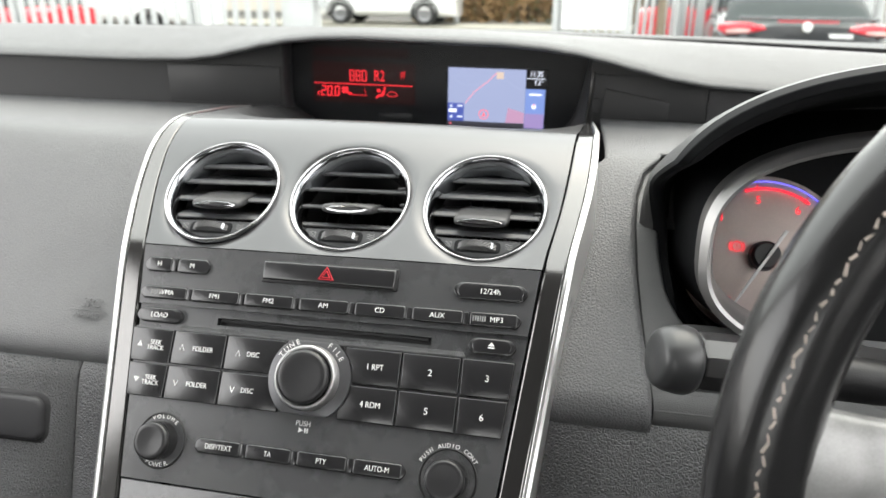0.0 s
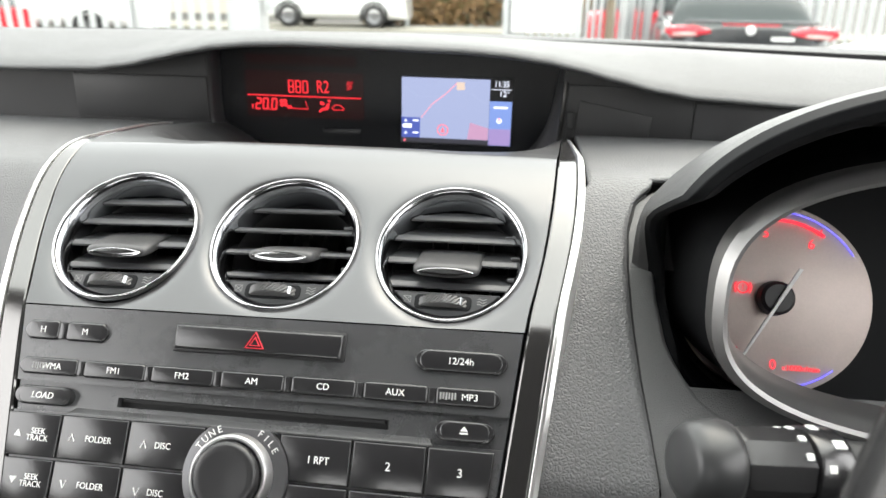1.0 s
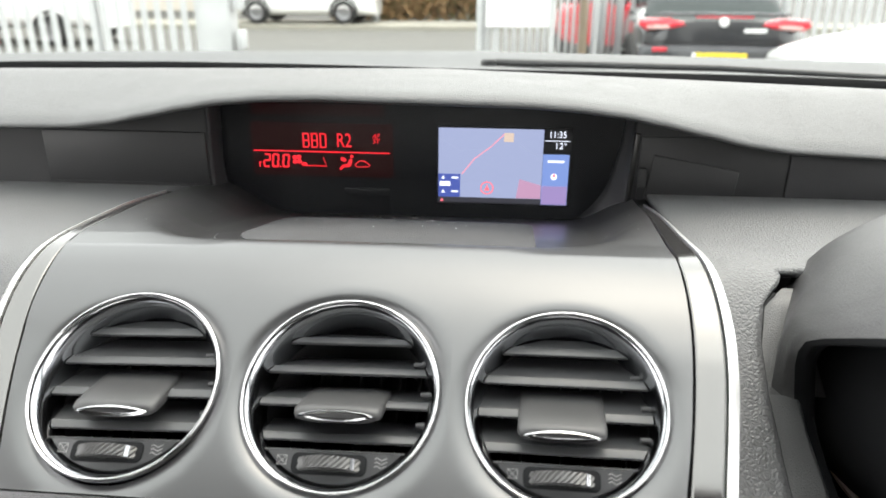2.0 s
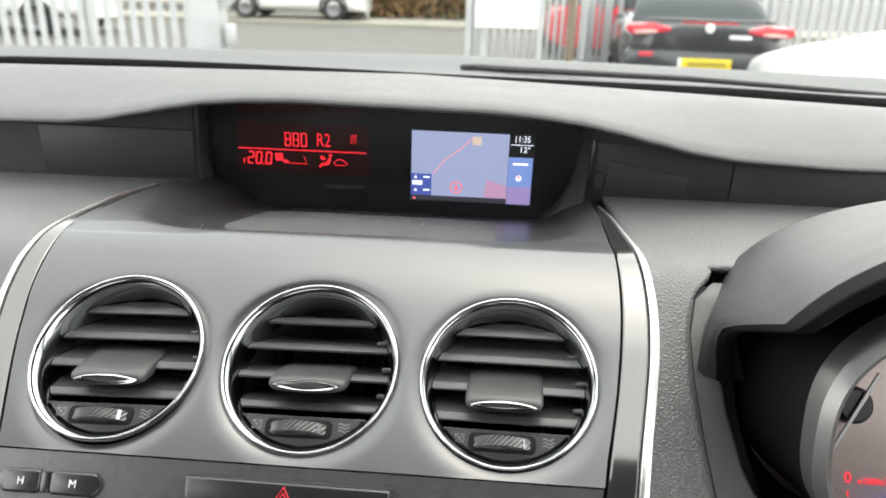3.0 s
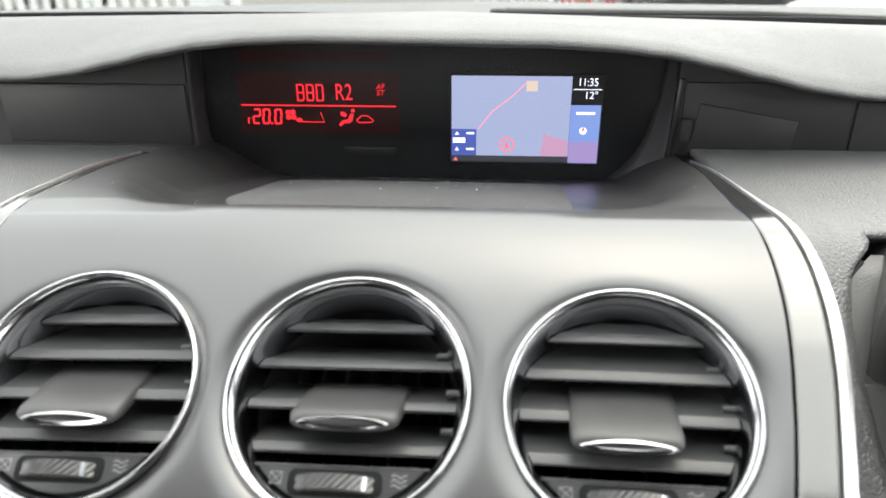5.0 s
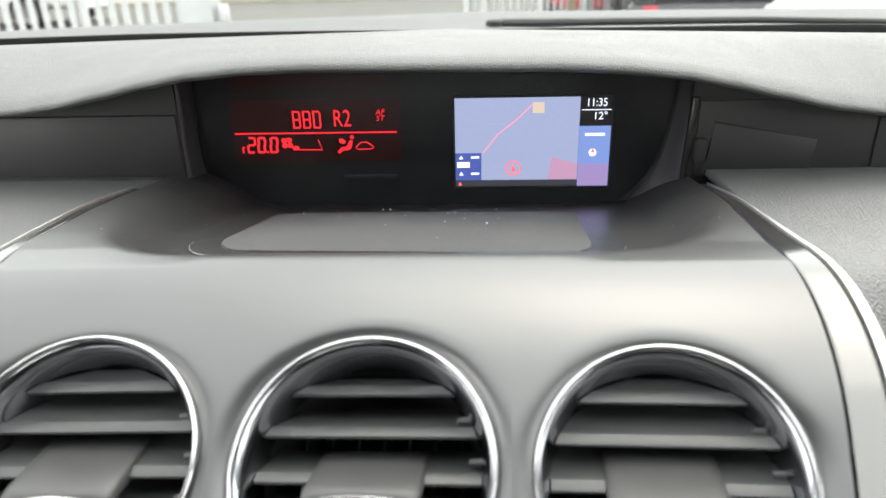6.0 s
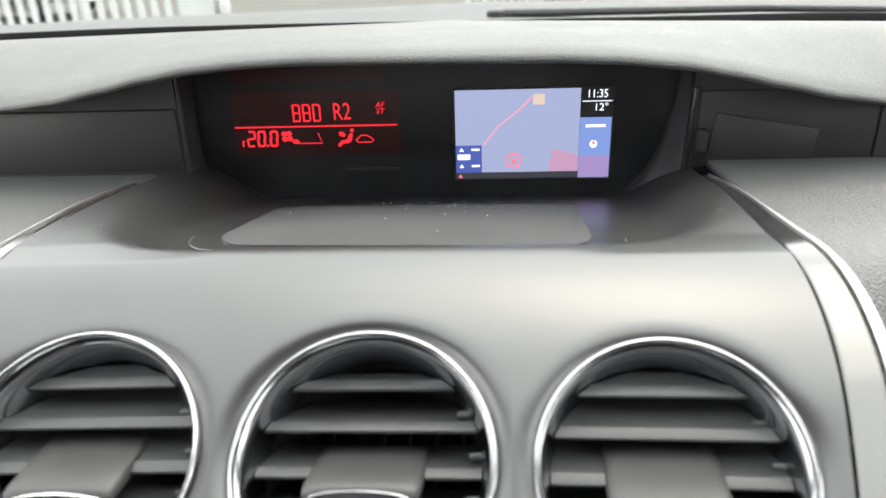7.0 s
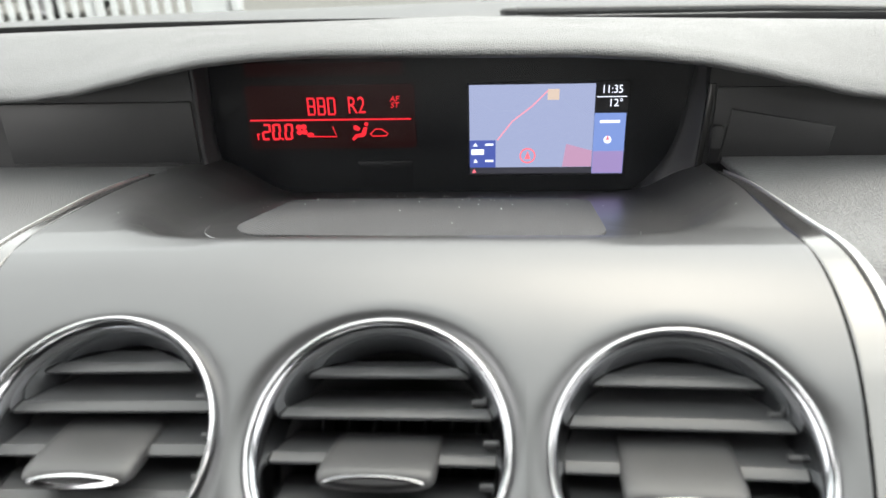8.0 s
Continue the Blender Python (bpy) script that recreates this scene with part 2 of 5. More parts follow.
def text(s, x, y, z, size, material, parent, align="CENTER", turn=0.0, shear=0.0, name="lettering", squeeze=1.0, m=None, depth=0.00008):
    """Raised letters that face -y, middle of the line at x, z."""
    cu = bpy.data.curves.new("letters", "FONT")
    cu.body, cu.size, cu.align_x, cu.align_y, cu.extrude, cu.shear = s, size, align, "CENTER", depth, shear
    cu.resolution_u = 3
    cu.space_line = 0.8
    tmp = bpy.data.objects.new("letters", cu)
    scene.collection.objects.link(tmp)
    bpy.context.view_layer.update()
    me = bpy.data.meshes.new_from_object(tmp.evaluated_get(bpy.context.evaluated_depsgraph_get()))
    bpy.data.objects.remove(tmp)
    me.transform(Matrix.Translation((x, y, z)) @ pose(0, 0, 0, 0, turn, 0) @ pose(0, 0, 0, 90, 0, 0) @ Matrix.Diagonal((squeeze, 1, 1, 1)))
    if m is not None:
        me.transform(m)
    me.materials.clear()
    ob = new(name, me)
    ob.data.materials.append(material)
    ob.parent = parent
    return ob


# ---- the centre stack's shape ----
def half(z):
    """Half the width of the centre stack at z along its face."""
    return 0.1190 + 0.112 * z


SEAM = 0.0445                # where the vent panel begins, along the face
CREST = [(0.0035, 1.0195), (0.0249, 1.0369), (0.060, 1.0653), (0.0850, 1.0840), (0.104, 1.0930), (0.120, 1.0967), (0.1305, 1.0966), (0.1365, 1.0936), (0.1425, 1.0892), (0.1625, 1.0812), (0.200, 1.0762), (0.254, 1.0642), (0.290, 1.0552), (0.325, 1.0470)]
SIDES = [(0.0, 1.0968), (0.122, 1.0968), (0.142, 1.0955), (0.1625, 1.0935), (0.200, 1.0890), (0.254, 1.0800), (0.285, 1.0755), (0.325, 1.0725)]
_line = spline([Vector((y, z)) for y, z in CREST], 40)[40:]
_acc = [0.0]
for _a, _c in zip(_line, _line[1:]):
    _acc.append(_acc[-1] + (_c - _a).length)


def crest(s):
    """(y, z) along the vent panel and over the crest to the shelf, s metres from the seam."""
    s = max(0.0, min(s, _acc[-1] - 1e-6))
    i = int(np.searchsorted(_acc, s, side="right")) - 1
    p = _line[i].lerp(_line[i + 1], (s - _acc[i]) / (_acc[i + 1] - _acc[i]))
    return p.x, p.y


def ease(a, c, x):
    k = min(1.0, max(0.0, (x - a) / (c - a)))
    return k * k * (3 - 2 * k)


def panel(x, s):
    """The stack's upper panel: a bowl behind the crest, its sides left higher."""
    y, z = crest(s)
    if y > 0.122:
        at = [0.130, 0.138, 0.146, 0.158, 0.178, 0.20, 0.25, 0.30]
        ri = np.interp(y, at, [0.060, 0.078, 0.088, 0.097, 0.104, 0.108, 0.104, 0.098])
        ro = np.interp(y, at, [0.080, 0.098, 0.108, 0.118, 0.128, 0.136, 0.144, 0.147])
        z += ease(ri, ro, abs(x)) * (np.interp(y, [p[0] for p in SIDES], [p[1] for p in SIDES]) - z)
    k = min(1, max(0, (s - 0.06) / 0.08))
    drop = 0.14 * x * x * k * (1 - ease(0.14, 0.24, y))
    bow = (0.20 if x > 0 else 0.06) * x * x * min(1, s / 0.045)
    return Vector((x, y + bow + 0.054 * x * k, z - drop - 0.036 * x * k))


EDGE_AT = [0.0, 0.010, 0.020, 0.035, 0.050, 0.070, 0.090, 0.110, 0.130, 0.150, 0.200, 0.250, 0.310]
EDGE = {-1: [0.1238, 0.1258, 0.1283, 0.1320, 0.1352, 0.1376, 0.1384, 0.1402, 0.1440, 0.1475, 0.1500, 0.1545, 0.1580],
        1: [0.1240, 0.1252, 0.1272, 0.1298, 0.1316, 0.1332, 0.1340, 0.1344, 0.1348, 0.1352, 0.1358, 0.1368, 0.1380]}
WIDTH = {-1: [0.0168, 0.0168, 0.0168, 0.0168, 0.0163, 0.0158, 0.0150, 0.0128, 0.0098, 0.0080, 0.0085, 0.0060, 0.0010],
         1: [0.0168, 0.0164, 0.0162, 0.0162, 0.0165, 0.0163, 0.0156, 0.0148, 0.0140, 0.0126, 0.0080, 0.0045, 0.0010]}


def half_s(s, side):
    """Half width of the upper panel on one side, by the distance from the seam."""
    return float(np.interp(s, EDGE_AT, EDGE[side]))


# the dashboard's own axes: it turns a little against the stack's face
TURN = Matrix.Rotation(radians(3.7), 4, (0, math.sin(radians(LEAN)), math.cos(radians(LEAN))))


def fall(x):
    """How much lower the back of the dashboard lies towards the driver's side."""
    x = max(-0.5, min(0.6, x))
    return 0.016 * x + 0.026 * max(0.0, x)


def sill(x):
    """Height of the top of the windscreen's black lower edge."""
    return float(np.interp(x, [-0.72, -0.404, -0.26, -0.147, 0.01, 0.123, 0.272, 0.392, 0.72], [1.1458, 1.1458, 1.1423, 1.1381, 1.1314, 1.1277, 1.1231, 1.1173, 1.1053]))


def turned(x, y, z):
    """The turn of the dashboard, about one of its places."""
    return Matrix.Translation((x, y + 0.054 * x, z - 0.036 * x)) @ TURN @ Matrix.Translation((-x, -y, -z))


DM = turned(0, 0.30, 1.09)

# ---- dashboard: the large forms ----
dashboard = thing("dashboard", "dark grey grained vinyl dashboard with a hooded top pad", "dashboard", DM)

BROW = [(0, 0.239, 1.1415), (0.06, 0.2395, 1.1415), (0.09, 0.241, 1.1400), (0.12, 0.245, 1.1365), (0.145, 0.249, 1.1315), (0.17, 0.254, 1.1255),
        (0.20, 0.261, 1.1185), (0.23, 0.267, 1.1140), (0.30, 0.272, 1.1110), (0.45, 0.280, 1.1100), (0.78, 0.30, 1.105)]


def brow_edge(x):
    x = abs(x)
    for (x0, y0, z0), (x1, y1, z1) in zip(BROW, BROW[1:]):
        if x <= x1:
            k = (x - x0) / (x1 - x0)
            k = k * k * (3 - 2 * k) * 0.35 + k * 0.65
            return y0 + (y1 - y0) * k, z0 + (z1 - z0) * k
    return BROW[-1][1:]


def brow_fn(u, v):
    x = -0.78 + 1.56 * u
    ye, ze = brow_edge(x)
    ze -= 0.001 + 0.013 * x if abs(x) < 0.3 else 0.001 + math.copysign(0.0039, x)
    back = 0.392 + 0.02 * (1 - (x / 0.78) ** 2) - 0.02
    zb = 1.1430 - 0.027 * min(0.6, max(0.0, x)) - 0.014 * min(0.6, max(0.0, -x))
    h = zb - ze
    pts = [(ye + 0.075, ze + 0.001), (ye + 0.02, ze), (ye + 0.005, ze - 0.0005), (ye + 0.001, ze + 0.0005), (ye, ze + 0.0022), (ye + 0.0025, ze + 0.0046), (ye + 0.014, ze + 0.0066 + 0.12 * h),
           (ye + 0.05, ze + 0.0062 + 0.50 * h), (ye + 0.09, ze + 0.0036 + 0.86 * h), (back, zb), (back + 0.012, zb - 0.0025), (back + 0.024, zb - 0.014), (back + 0.040, zb - 0.07)]
    at = v * (len(pts) - 1)
    i = min(int(at), len(pts) - 2)
    k = at - i
    p = [Vector(q) for q in (pts[max(i - 1, 0)], pts[i], pts[i + 1], pts[min(i + 2, len(pts) - 1)])]
    q = 0.5 * (2 * p[1] + (p[2] - p[0]) * k + (2 * p[0] - 5 * p[1] + 4 * p[2] - p[3]) * k * k + (3 * p[1] - p[0] - 3 * p[2] + p[3]) * k ** 3)
    return (x, q.x, q.y)


solid(part("top_pad", sheet(brow_fn, 180, 44), TOP_VINYL, dashboard, "dark grained vinyl top pad with a curved lip", 180), 0.004)

# lower pads either side of the stack
PAD = [(0.335, 1.073), (0.285, 1.0745), (0.20, 1.077), (0.165, 1.076), (0.142, 1.068), (0.10, 1.0365), (0.05, 0.996), (0.022, 0.9735), (0.012, 0.963), (0.014, 0.950), (0.04, 0.945)]
pad_at = curve_at([Vector((0, y, z)) for y, z in PAD], 10)


def pad_fn(x0, x1, v0=0.0, v1=1.0, narrow=0.0):
    """The lower pads' surface between two x; its inner edge may draw back beside the shelf."""
    def fn(u, v):
        v = v0 + (v1 - v0) * v
        p = pad_at(v)
        if narrow:
            return (x0 + (x1 - narrow * (1 - ease(0.46, 0.52, v)) - x0) * u, p.y, p.z)
        return (x0 + (x1 - x0) * u, p.y, p.z)
    return fn


solid(part("passenger_pad", sheet(pad_fn(-0.78, -0.115, 0, 1, 0.031), 60, 60), VINYL, dashboard, "grained vinyl airbag pad", 180), 0.004, 1)
pm = Matrix.Translation((-0.183, 0.0318, 0.9835)) @ pose(0, 0, 0, -51, 0, 0)
for words, dz, size in (("SRS", 0.0025, 0.0095), ("AIRBAG", -0.0065, 0.0052)):
    text(words, 0, -0.0002, dz, size, VINYL, dashboard, name="embossing", m=pm, depth=0.0003)
part("emboss_line", rbox(-0.0125, 0.0125, -0.0005, 0.0002, -0.0031, -0.0026), VINYL, dashboard).matrix_local = pm


# the shutline between the driver's pad and the instruments, and the edge of their opening, by depth
GAP_Y = [0.0120, 0.0165, 0.0335, 0.0538, 0.0755, 0.0850, 0.1055, 0.1245, 0.1405, 0.1479, 0.1520]
GAP_X = [0.1775, 0.1769, 0.1740, 0.1705, 0.1677, 0.1670, 0.1660, 0.1670, 0.1718, 0.1790, 0.1835]
OPEN_Y = [0.0165, 0.0300, 0.0397, 0.0485, 0.0575, 0.0640, 0.0720, 0.0935, 0.1060]
OPEN_X = [0.3400, 0.2500, 0.2127, 0.1990, 0.1915, 0.1872, 0.1835, 0.1797, 0.1795]


def gap_x(y):
    return float(np.interp(y, GAP_Y, GAP_X))


def driver_pad_fn(u, v):
    p = pad_at(v)
    inner = 0.115 + 0.031 * (1 - ease(0.46, 0.52, v))
    return (inner + (gap_x(p.y) - inner) * u, p.y, p.z)


bm = sheet(driver_pad_fn, 14, 100)
sheet(lambda u, v: (gap_x(pad_at(0.44 * v).y) + (0.70 - gap_x(pad_at(0.44 * v).y)) * u, pad_at(0.44 * v).y, pad_at(0.44 * v).z), 40, 44, bm=bm)
bmesh.ops.remove_doubles(bm, verts=bm.verts[:], dist=0.0001)
bmesh.ops.recalc_face_normals(bm, faces=bm.faces[:])
solid(part("driver_pad", bm, PAD_COARSE, dashboard, "leather-grained vinyl pad", 180), 0.004, 1)

# recess between top pad and lower pads


def under_brow(x0, x1):
    """Outline of a recess panel that runs up behind the top pad's lip."""
    top = [(x0 + (x1 - x0) * k / 24, brow_edge(x0 + (x1 - x0) * k / 24)[1] + 0.0035) for k in range(24, -1, -1)]
    return [(x0, 1.06), (x1, 1.06)] + top


part("recess_panel", prism(under_brow(-0.78, -0.1446), 0.287, 0.295), BLACK, dashboard, "plain black recessed panel")
# on the right, black in place of charcoal puts the lip's shade into the colour
part("recess_panel", prism(under_brow(0.1352, 0.78), 0.2853, 0.295), BLACK, dashboard, "charcoal recessed panel, blackened for the shade under the lip")
part("shutter", rbox(-0.258, -0.1455, 0.2855, 0.289, 1.0765, 1.112, 0.0012), BLACK, dashboard, "matt black blank plate")
part("recess_edge", prism([(0.1323, 1.06), (0.1350, 1.06), (0.1388, 1.118), (0.1352, 1.118)], 0.2845, 0.2875, 0.0006), SMOKE, dashboard, "thin pale edge of the recess")

# small cover with a finger slot, its colour darkened for the recess's shade
cover = part("cover", prism([(0.1441, 1.0760), (0.2007, 1.0755), (0.2029, 1.0948), (0.1480, 1.1048)], 0.2836, 0.288, 0.0007), BLACK, dashboard, "charcoal cover with a thin gap round it, blackened for shade")
part("cover", rbox(0.1392, 0.2322, 0.2843, 0.288, 1.0745, 1.1160, 0.0005), BLACK, dashboard)
part("cover", rbox(0.2334, 0.36, 0.2838, 0.288, 1.0745, 1.1060, 0.0005), PLASTIC, dashboard)
part("finger_slot", prism(rrect(0.1383, 1.0830, 0.1446, 1.0962, 0.002), 0.2815, 0.286, 0.001), DARK, dashboard, "black finger slot")

# under the pads: glovebox side and the driver's bin

def low_fn(x0, x1):
    at = curve_at([Vector((0, 0.075, 0.960)), Vector((0, 0.028, 0.9585)), Vector((0, 0.012, 0.955)), Vector((0, 0.004, 0.945)), Vector((0, -0.012, 0.90)), Vector((0, -0.03, 0.84)), Vector((0, -0.035, 0.74))], 8)

    def fn(u, v):
        p = at(v)
        return (x0 + (x1 - x0) * u, p.y, p.z)
    return fn


solid(part("bin_front", sheet(low_fn(0.115, 0.34), 4, 40), VINYL_COARSE, dashboard, "grained bin front with a rounded upper lip", 180), 0.004, 1)
solid(part("lower_side_panel", sheet(low_fn(-0.1785, -0.115), 4, 40), VINYL_COARSE, dashboard, "", 180), 0.004, 1)
glovebox = thing("glovebox", "closed dark grained glovebox door with a recessed latch", "glovebox", DM)
solid(part("door", sheet(low_fn(-0.78, -0.1800), 8, 40), VINYL_COARSE, glovebox, "", 180), 0.004, 1)
lm = pose(0, -0.004, 0.918, -18, 0, 0)
latch = part("latch", prism(rrect(-0.31, -0.0145, -0.2005, 0.0145, 0.008), -0.006, 0.010, 0.003, 4), PLASTIC, glovebox, "smooth black pull latch")
latch.matrix_local = lm
b = prism(rrect(-0.314, -0.0175, -0.1965, 0.0175, 0.010), -0.0022, 0.010, 0.0015)
w = part("latch_surround", b, BLACK, glovebox)
w.matrix_local = lm

# ---- centre stack ----
stack = thing("centre_stack", "satin charcoal centre stack panel with three round vent openings", "centre console")
# each vent: middle of its ring, lean, turn, radius, and the middle of its opening along the panel
VENTS = [((-0.0853, 0.0573, 1.0648), -50.5, 2.0, 0.0382, 0.0413, 0.0010), ((0.0007, 0.0594, 1.0630), -50.8, 0.7, 0.0383, 0.0433, 0.0020), ((0.0857, 0.0587, 1.0616), -49.5, -0.6, 0.0370, 0.0401, 0.0014)]


def vent_cell(bm, x0f, x1f, vent, s1):
    """A patch of the panel round one opening: from the circle out to the cell's edge."""
    n = 16
    cx, RH, SV, deep = vent[0][0], vent[3] - 0.0003, vent[4], vent[5]
    edge = [(k / n, 0) for k in range(n)] + [(1, k / n) for k in range(n)] + [(1 - k / n, 1) for k in range(n)] + [(0, 1 - k / n) for k in range(n)]
    rings = []
    m = 14
    for j in range(-3, m + 1):
        row = []
        for a, b2 in edge:
            s = b2 * s1 - 0.0005
            x = x0f(s) + (x1f(s) - x0f(s)) * a
            ang = math.atan2(s - SV, x - cx)
            cxx, css = cx + RH * math.cos(ang), SV + RH * math.sin(ang)
            k = max(j, 0) / m
            k = k ** 1.4
            p = panel(cxx + (x - cxx) * k, css + (s - css) * k)
            near = math.hypot(cxx + (x - cxx) * k - cx, css + (s - css) * k - SV) - RH
            dip = (deep + 0.0016) * max(0, 1 - near / 0.0085) ** 2.4 + (0.004 * -j if j < 0 else 0)
            row.append(bm.verts.new(p + Vector((0, 0.629, -0.777)) * dip))
        rings.append(row)
    for p, q in zip(rings, rings[1:]):
        for k in range(len(edge)):
            bm.faces.new((p[k], p[(k + 1) % len(edge)], q[(k + 1) % len(edge)], q[k]))


bm = bmesh.new()
S1 = 0.092
mid = 0.0857 / 2
vent_cell(bm, lambda s: -half_s(s, -1), lambda s: -mid, VENTS[0], S1)
vent_cell(bm, lambda s: -mid, lambda s: mid, VENTS[1], S1)
vent_cell(bm, lambda s: mid, lambda s: half_s(s, 1), VENTS[2], S1)


def over_fn(u, v):
    s = S1 - 0.0005 + (0.307 - S1) * v
    hl, hr = half_s(s, -1), half_s(s, 1)
    x = -hl + (hl - mid) * 3 * u if u <= 1 / 3 else (-mid + 2 * mid * (3 * u - 1) if u <= 2 / 3 else mid + (hr - mid) * (3 * u - 2))
    return panel(x, s)


sheet(over_fn, 60, 112, bm=bm)
bmesh.ops.remove_doubles(bm, verts=bm.verts[:], dist=0.00005)
bmesh.ops.recalc_face_normals(bm, faces=bm.faces[:])
vp = part("vent_panel", bm, FASCIA, stack, "satin charcoal painted panel", 180)


def strip(name, o0, o1, material, lift0, lift1, depth, bulge, label="", z0=-0.20):
    """A trim strip along both faces of the stack's edge, between two offsets from it; one on each side."""
    for side in (-1, 1):
        line = []
        for k in range(60):
            z = z0 + (SEAM - z0) * k / 60
            base = FM @ Vector((side * half(z), 0, z))
            line.append((base, 1.0))
        for k in range(90):
            s = 0.252 * k / 89
            line.append((panel(side * half_s(s, side), s), float(np.interp(s, EDGE_AT, WIDTH[side])) / 0.0168))
        for _ in range(24):
            line = [line[0]] + [((line[i - 1][0] + 2 * line[i][0] + line[i + 1][0]) / 4, line[i][1]) for i in range(1, len(line) - 1)] + [line[-1]]
        own = bmesh.new()
        rows = []
        for i, (p, wd) in enumerate(line):
            d = (line[min(i + 1, len(line) - 1)][0] - line[max(i - 1, 0)][0]).normalized()
            out = Vector((side, 0, 0))
            up = d.cross(out) * (-side)
            up.normalize()
            a, b2 = o0 * wd, o1 * wd
            bev = 0.10 * (b2 - a)
            prof = [(a, -depth), (a, lift0 - bev), (a + bev * 0.4, lift0 - bev * 0.3), (a + bev, lift0), ((a + b2) / 2, (lift0 + lift1) / 2 + bulge * (b2 - a)), (b2 - bev, lift1), (b2 - bev * 0.4, lift1 - bev * 0.3), (b2, lift1 - bev), (b2, -depth)]
            rows.append([own.verts.new(p + out * q + up * h) for q, h in prof])
        for r0, r1 in zip(rows, rows[1:]):
            for k in range(len(r0) - 1):
                own.faces.new((r0[k], r0[k + 1], r1[k + 1], r1[k]))
        bmesh.ops.recalc_face_normals(own, faces=own.faces[:])
        part(name, own, material, stack, label, 18)


strip("gloss_trim", 0.0009, 0.0126, STRIP, 0.0002, 0.0003, 0.05, 0.0, "dark mirror-gloss trim strip")
strip("silver_trim", 0.0129, 0.0168, BRIGHT, 0.0012, 0.0004, 0.06, 0.10, "bright satin silver edge trim")

# ---- speaker grille on the shelf ----
def shelf_m(x, y, lift):
    """A point on the shelf behind the crest, lifted off it."""
    lo, hi = 0.10, 0.25
    for _ in range(30):
        m2 = (lo + hi) / 2
        if panel(x, m2).y < y:
            lo = m2
        else:
            hi = m2
    p = panel(x, lo)
    return p + Vector((0, 0.18, 0.98)) * lift


def shelf_patch(outline, lift, edge, dome, n=7):
    """A low plate lying on the shelf, from an outline of (x, y)."""
    own = bmesh.new()
    cx = sum(p[0] for p in outline) / len(outline)
    cy = sum(p[1] for p in outline) / len(outline)
    rings = []
    for k, h in [(1.0, -0.002), (1.0, lift)] + [(1 - j / n, lift + dome * (1 - (1 - j / n) ** 2)) for j in range(1, n)]:
        kk = k if k == 1.0 and h < 0 else (k - edge if k == 1.0 else k)
        rings.append([own.verts.new(shelf_m(cx + (x - cx) * kk, cy + (y - cy) * kk, h)) for x, y in outline])
    for a, b2 in zip(rings, rings[1:]):
        for k in range(len(outline)):
            own.faces.new((a[k], a[(k + 1) % len(outline)], b2[(k + 1) % len(outline)], b2[k]))
    own.faces.new(rings[-1])
    bmesh.ops.recalc_face_normals(own, faces=own.faces[:])
    return own


def trapezoid(x0, x1, y0, y1, inset, r, n=8, shift=0.0):
    """Rounded outline, wide at y0 and narrower at y1."""
    pts = []
    for cx, cy, a0 in ((x1 - inset - r, y1 - r, 0), (x0 + inset + r, y1 - r, 90), (x0 + r, y0 + r, 180), (x1 - r, y0 + r, 270)):
        for i in range(n + 1):
            a = radians(a0 + 90 * i / n)
            pts.append((cx + r * math.cos(a) + shift, cy + r * math.sin(a)))
    return pts


grille_unit = thing("speaker_grille", "grey cloth centre speaker grille with crumbs on it", "speaker")
part("surround", shelf_patch(trapezoid(-0.0970, 0.0885, 0.1600, 0.2655, 0.002, 0.020), 0.0006, 0.006, 0.0), FASCIA, grille_unit, "satin charcoal surround", 60)
part("cloth", shelf_patch(trapezoid(-0.0845, 0.0755, 0.1655, 0.2590, 0.002, 0.016), 0.0014, 0.012, 0.0022), CLOTH, grille_unit, "woven grey cloth", 60)
part("trim_line", tube([shelf_m(x, y, 0.0008) for x, y in [q for q in trapezoid(-0.0970, 0.0885, 0.1598, 0.2655, 0.002, 0.020) if q[1] < 0.19]], 0.0004, 6), SILVER_PAINT, grille_unit, "thin bright edge line")
rnd = random.Random(4)
bm = bmesh.new()
for _ in range(46):
    x, y = rnd.gauss(0.01, 0.04), 0.255 - abs(rnd.gauss(0, 0.022))
    if abs(x) > 0.07 or y < 0.17:
        continue
    r = bmesh.ops.create_icosphere(bm, subdivisions=1, radius=rnd.uniform(0.00015, 0.0004))
    bmesh.ops.translate(bm, verts=r["verts"], vec=shelf_m(x, y, 0.0034))
tagged(part("crumbs", bm, PRINT, None, "scattered pale crumbs and dust on the grille"), category="crumbs", kind="stuff")

# fine dust on the shelf and crest
bm = bmesh.new()
for _ in range(110):
    x, y = rnd.uniform(-0.13, 0.13), rnd.uniform(0.135, 0.285)
    if -0.086 < x < 0.077 and 0.164 < y < 0.262:
        continue
    r = bmesh.ops.create_icosphere(bm, subdivisions=1, radius=rnd.choice((0.00008, 0.00010, 0.00013, 0.0002)))
    bmesh.ops.translate(bm, verts=r["verts"], vec=shelf_m(x, y, 0.0001 if abs(x) > 0.1 else 0.0008))
for _ in range(7):
    x, y, a = rnd.uniform(-0.12, 0.12), rnd.uniform(0.15, 0.22), rnd.uniform(-0.5, 0.5)
    if abs(x) > 0.098:
        tube([shelf_m(x + k * 0.0016 * math.cos(a), y + k * 0.0016 * math.sin(a), 0.0002) for k in range(3)], 0.00009, 4, bm=bm)
tagged(part("dust", bm, PRINT, None, "pale dust specks lying on the charcoal shelf"), category="dust", kind="stuff")

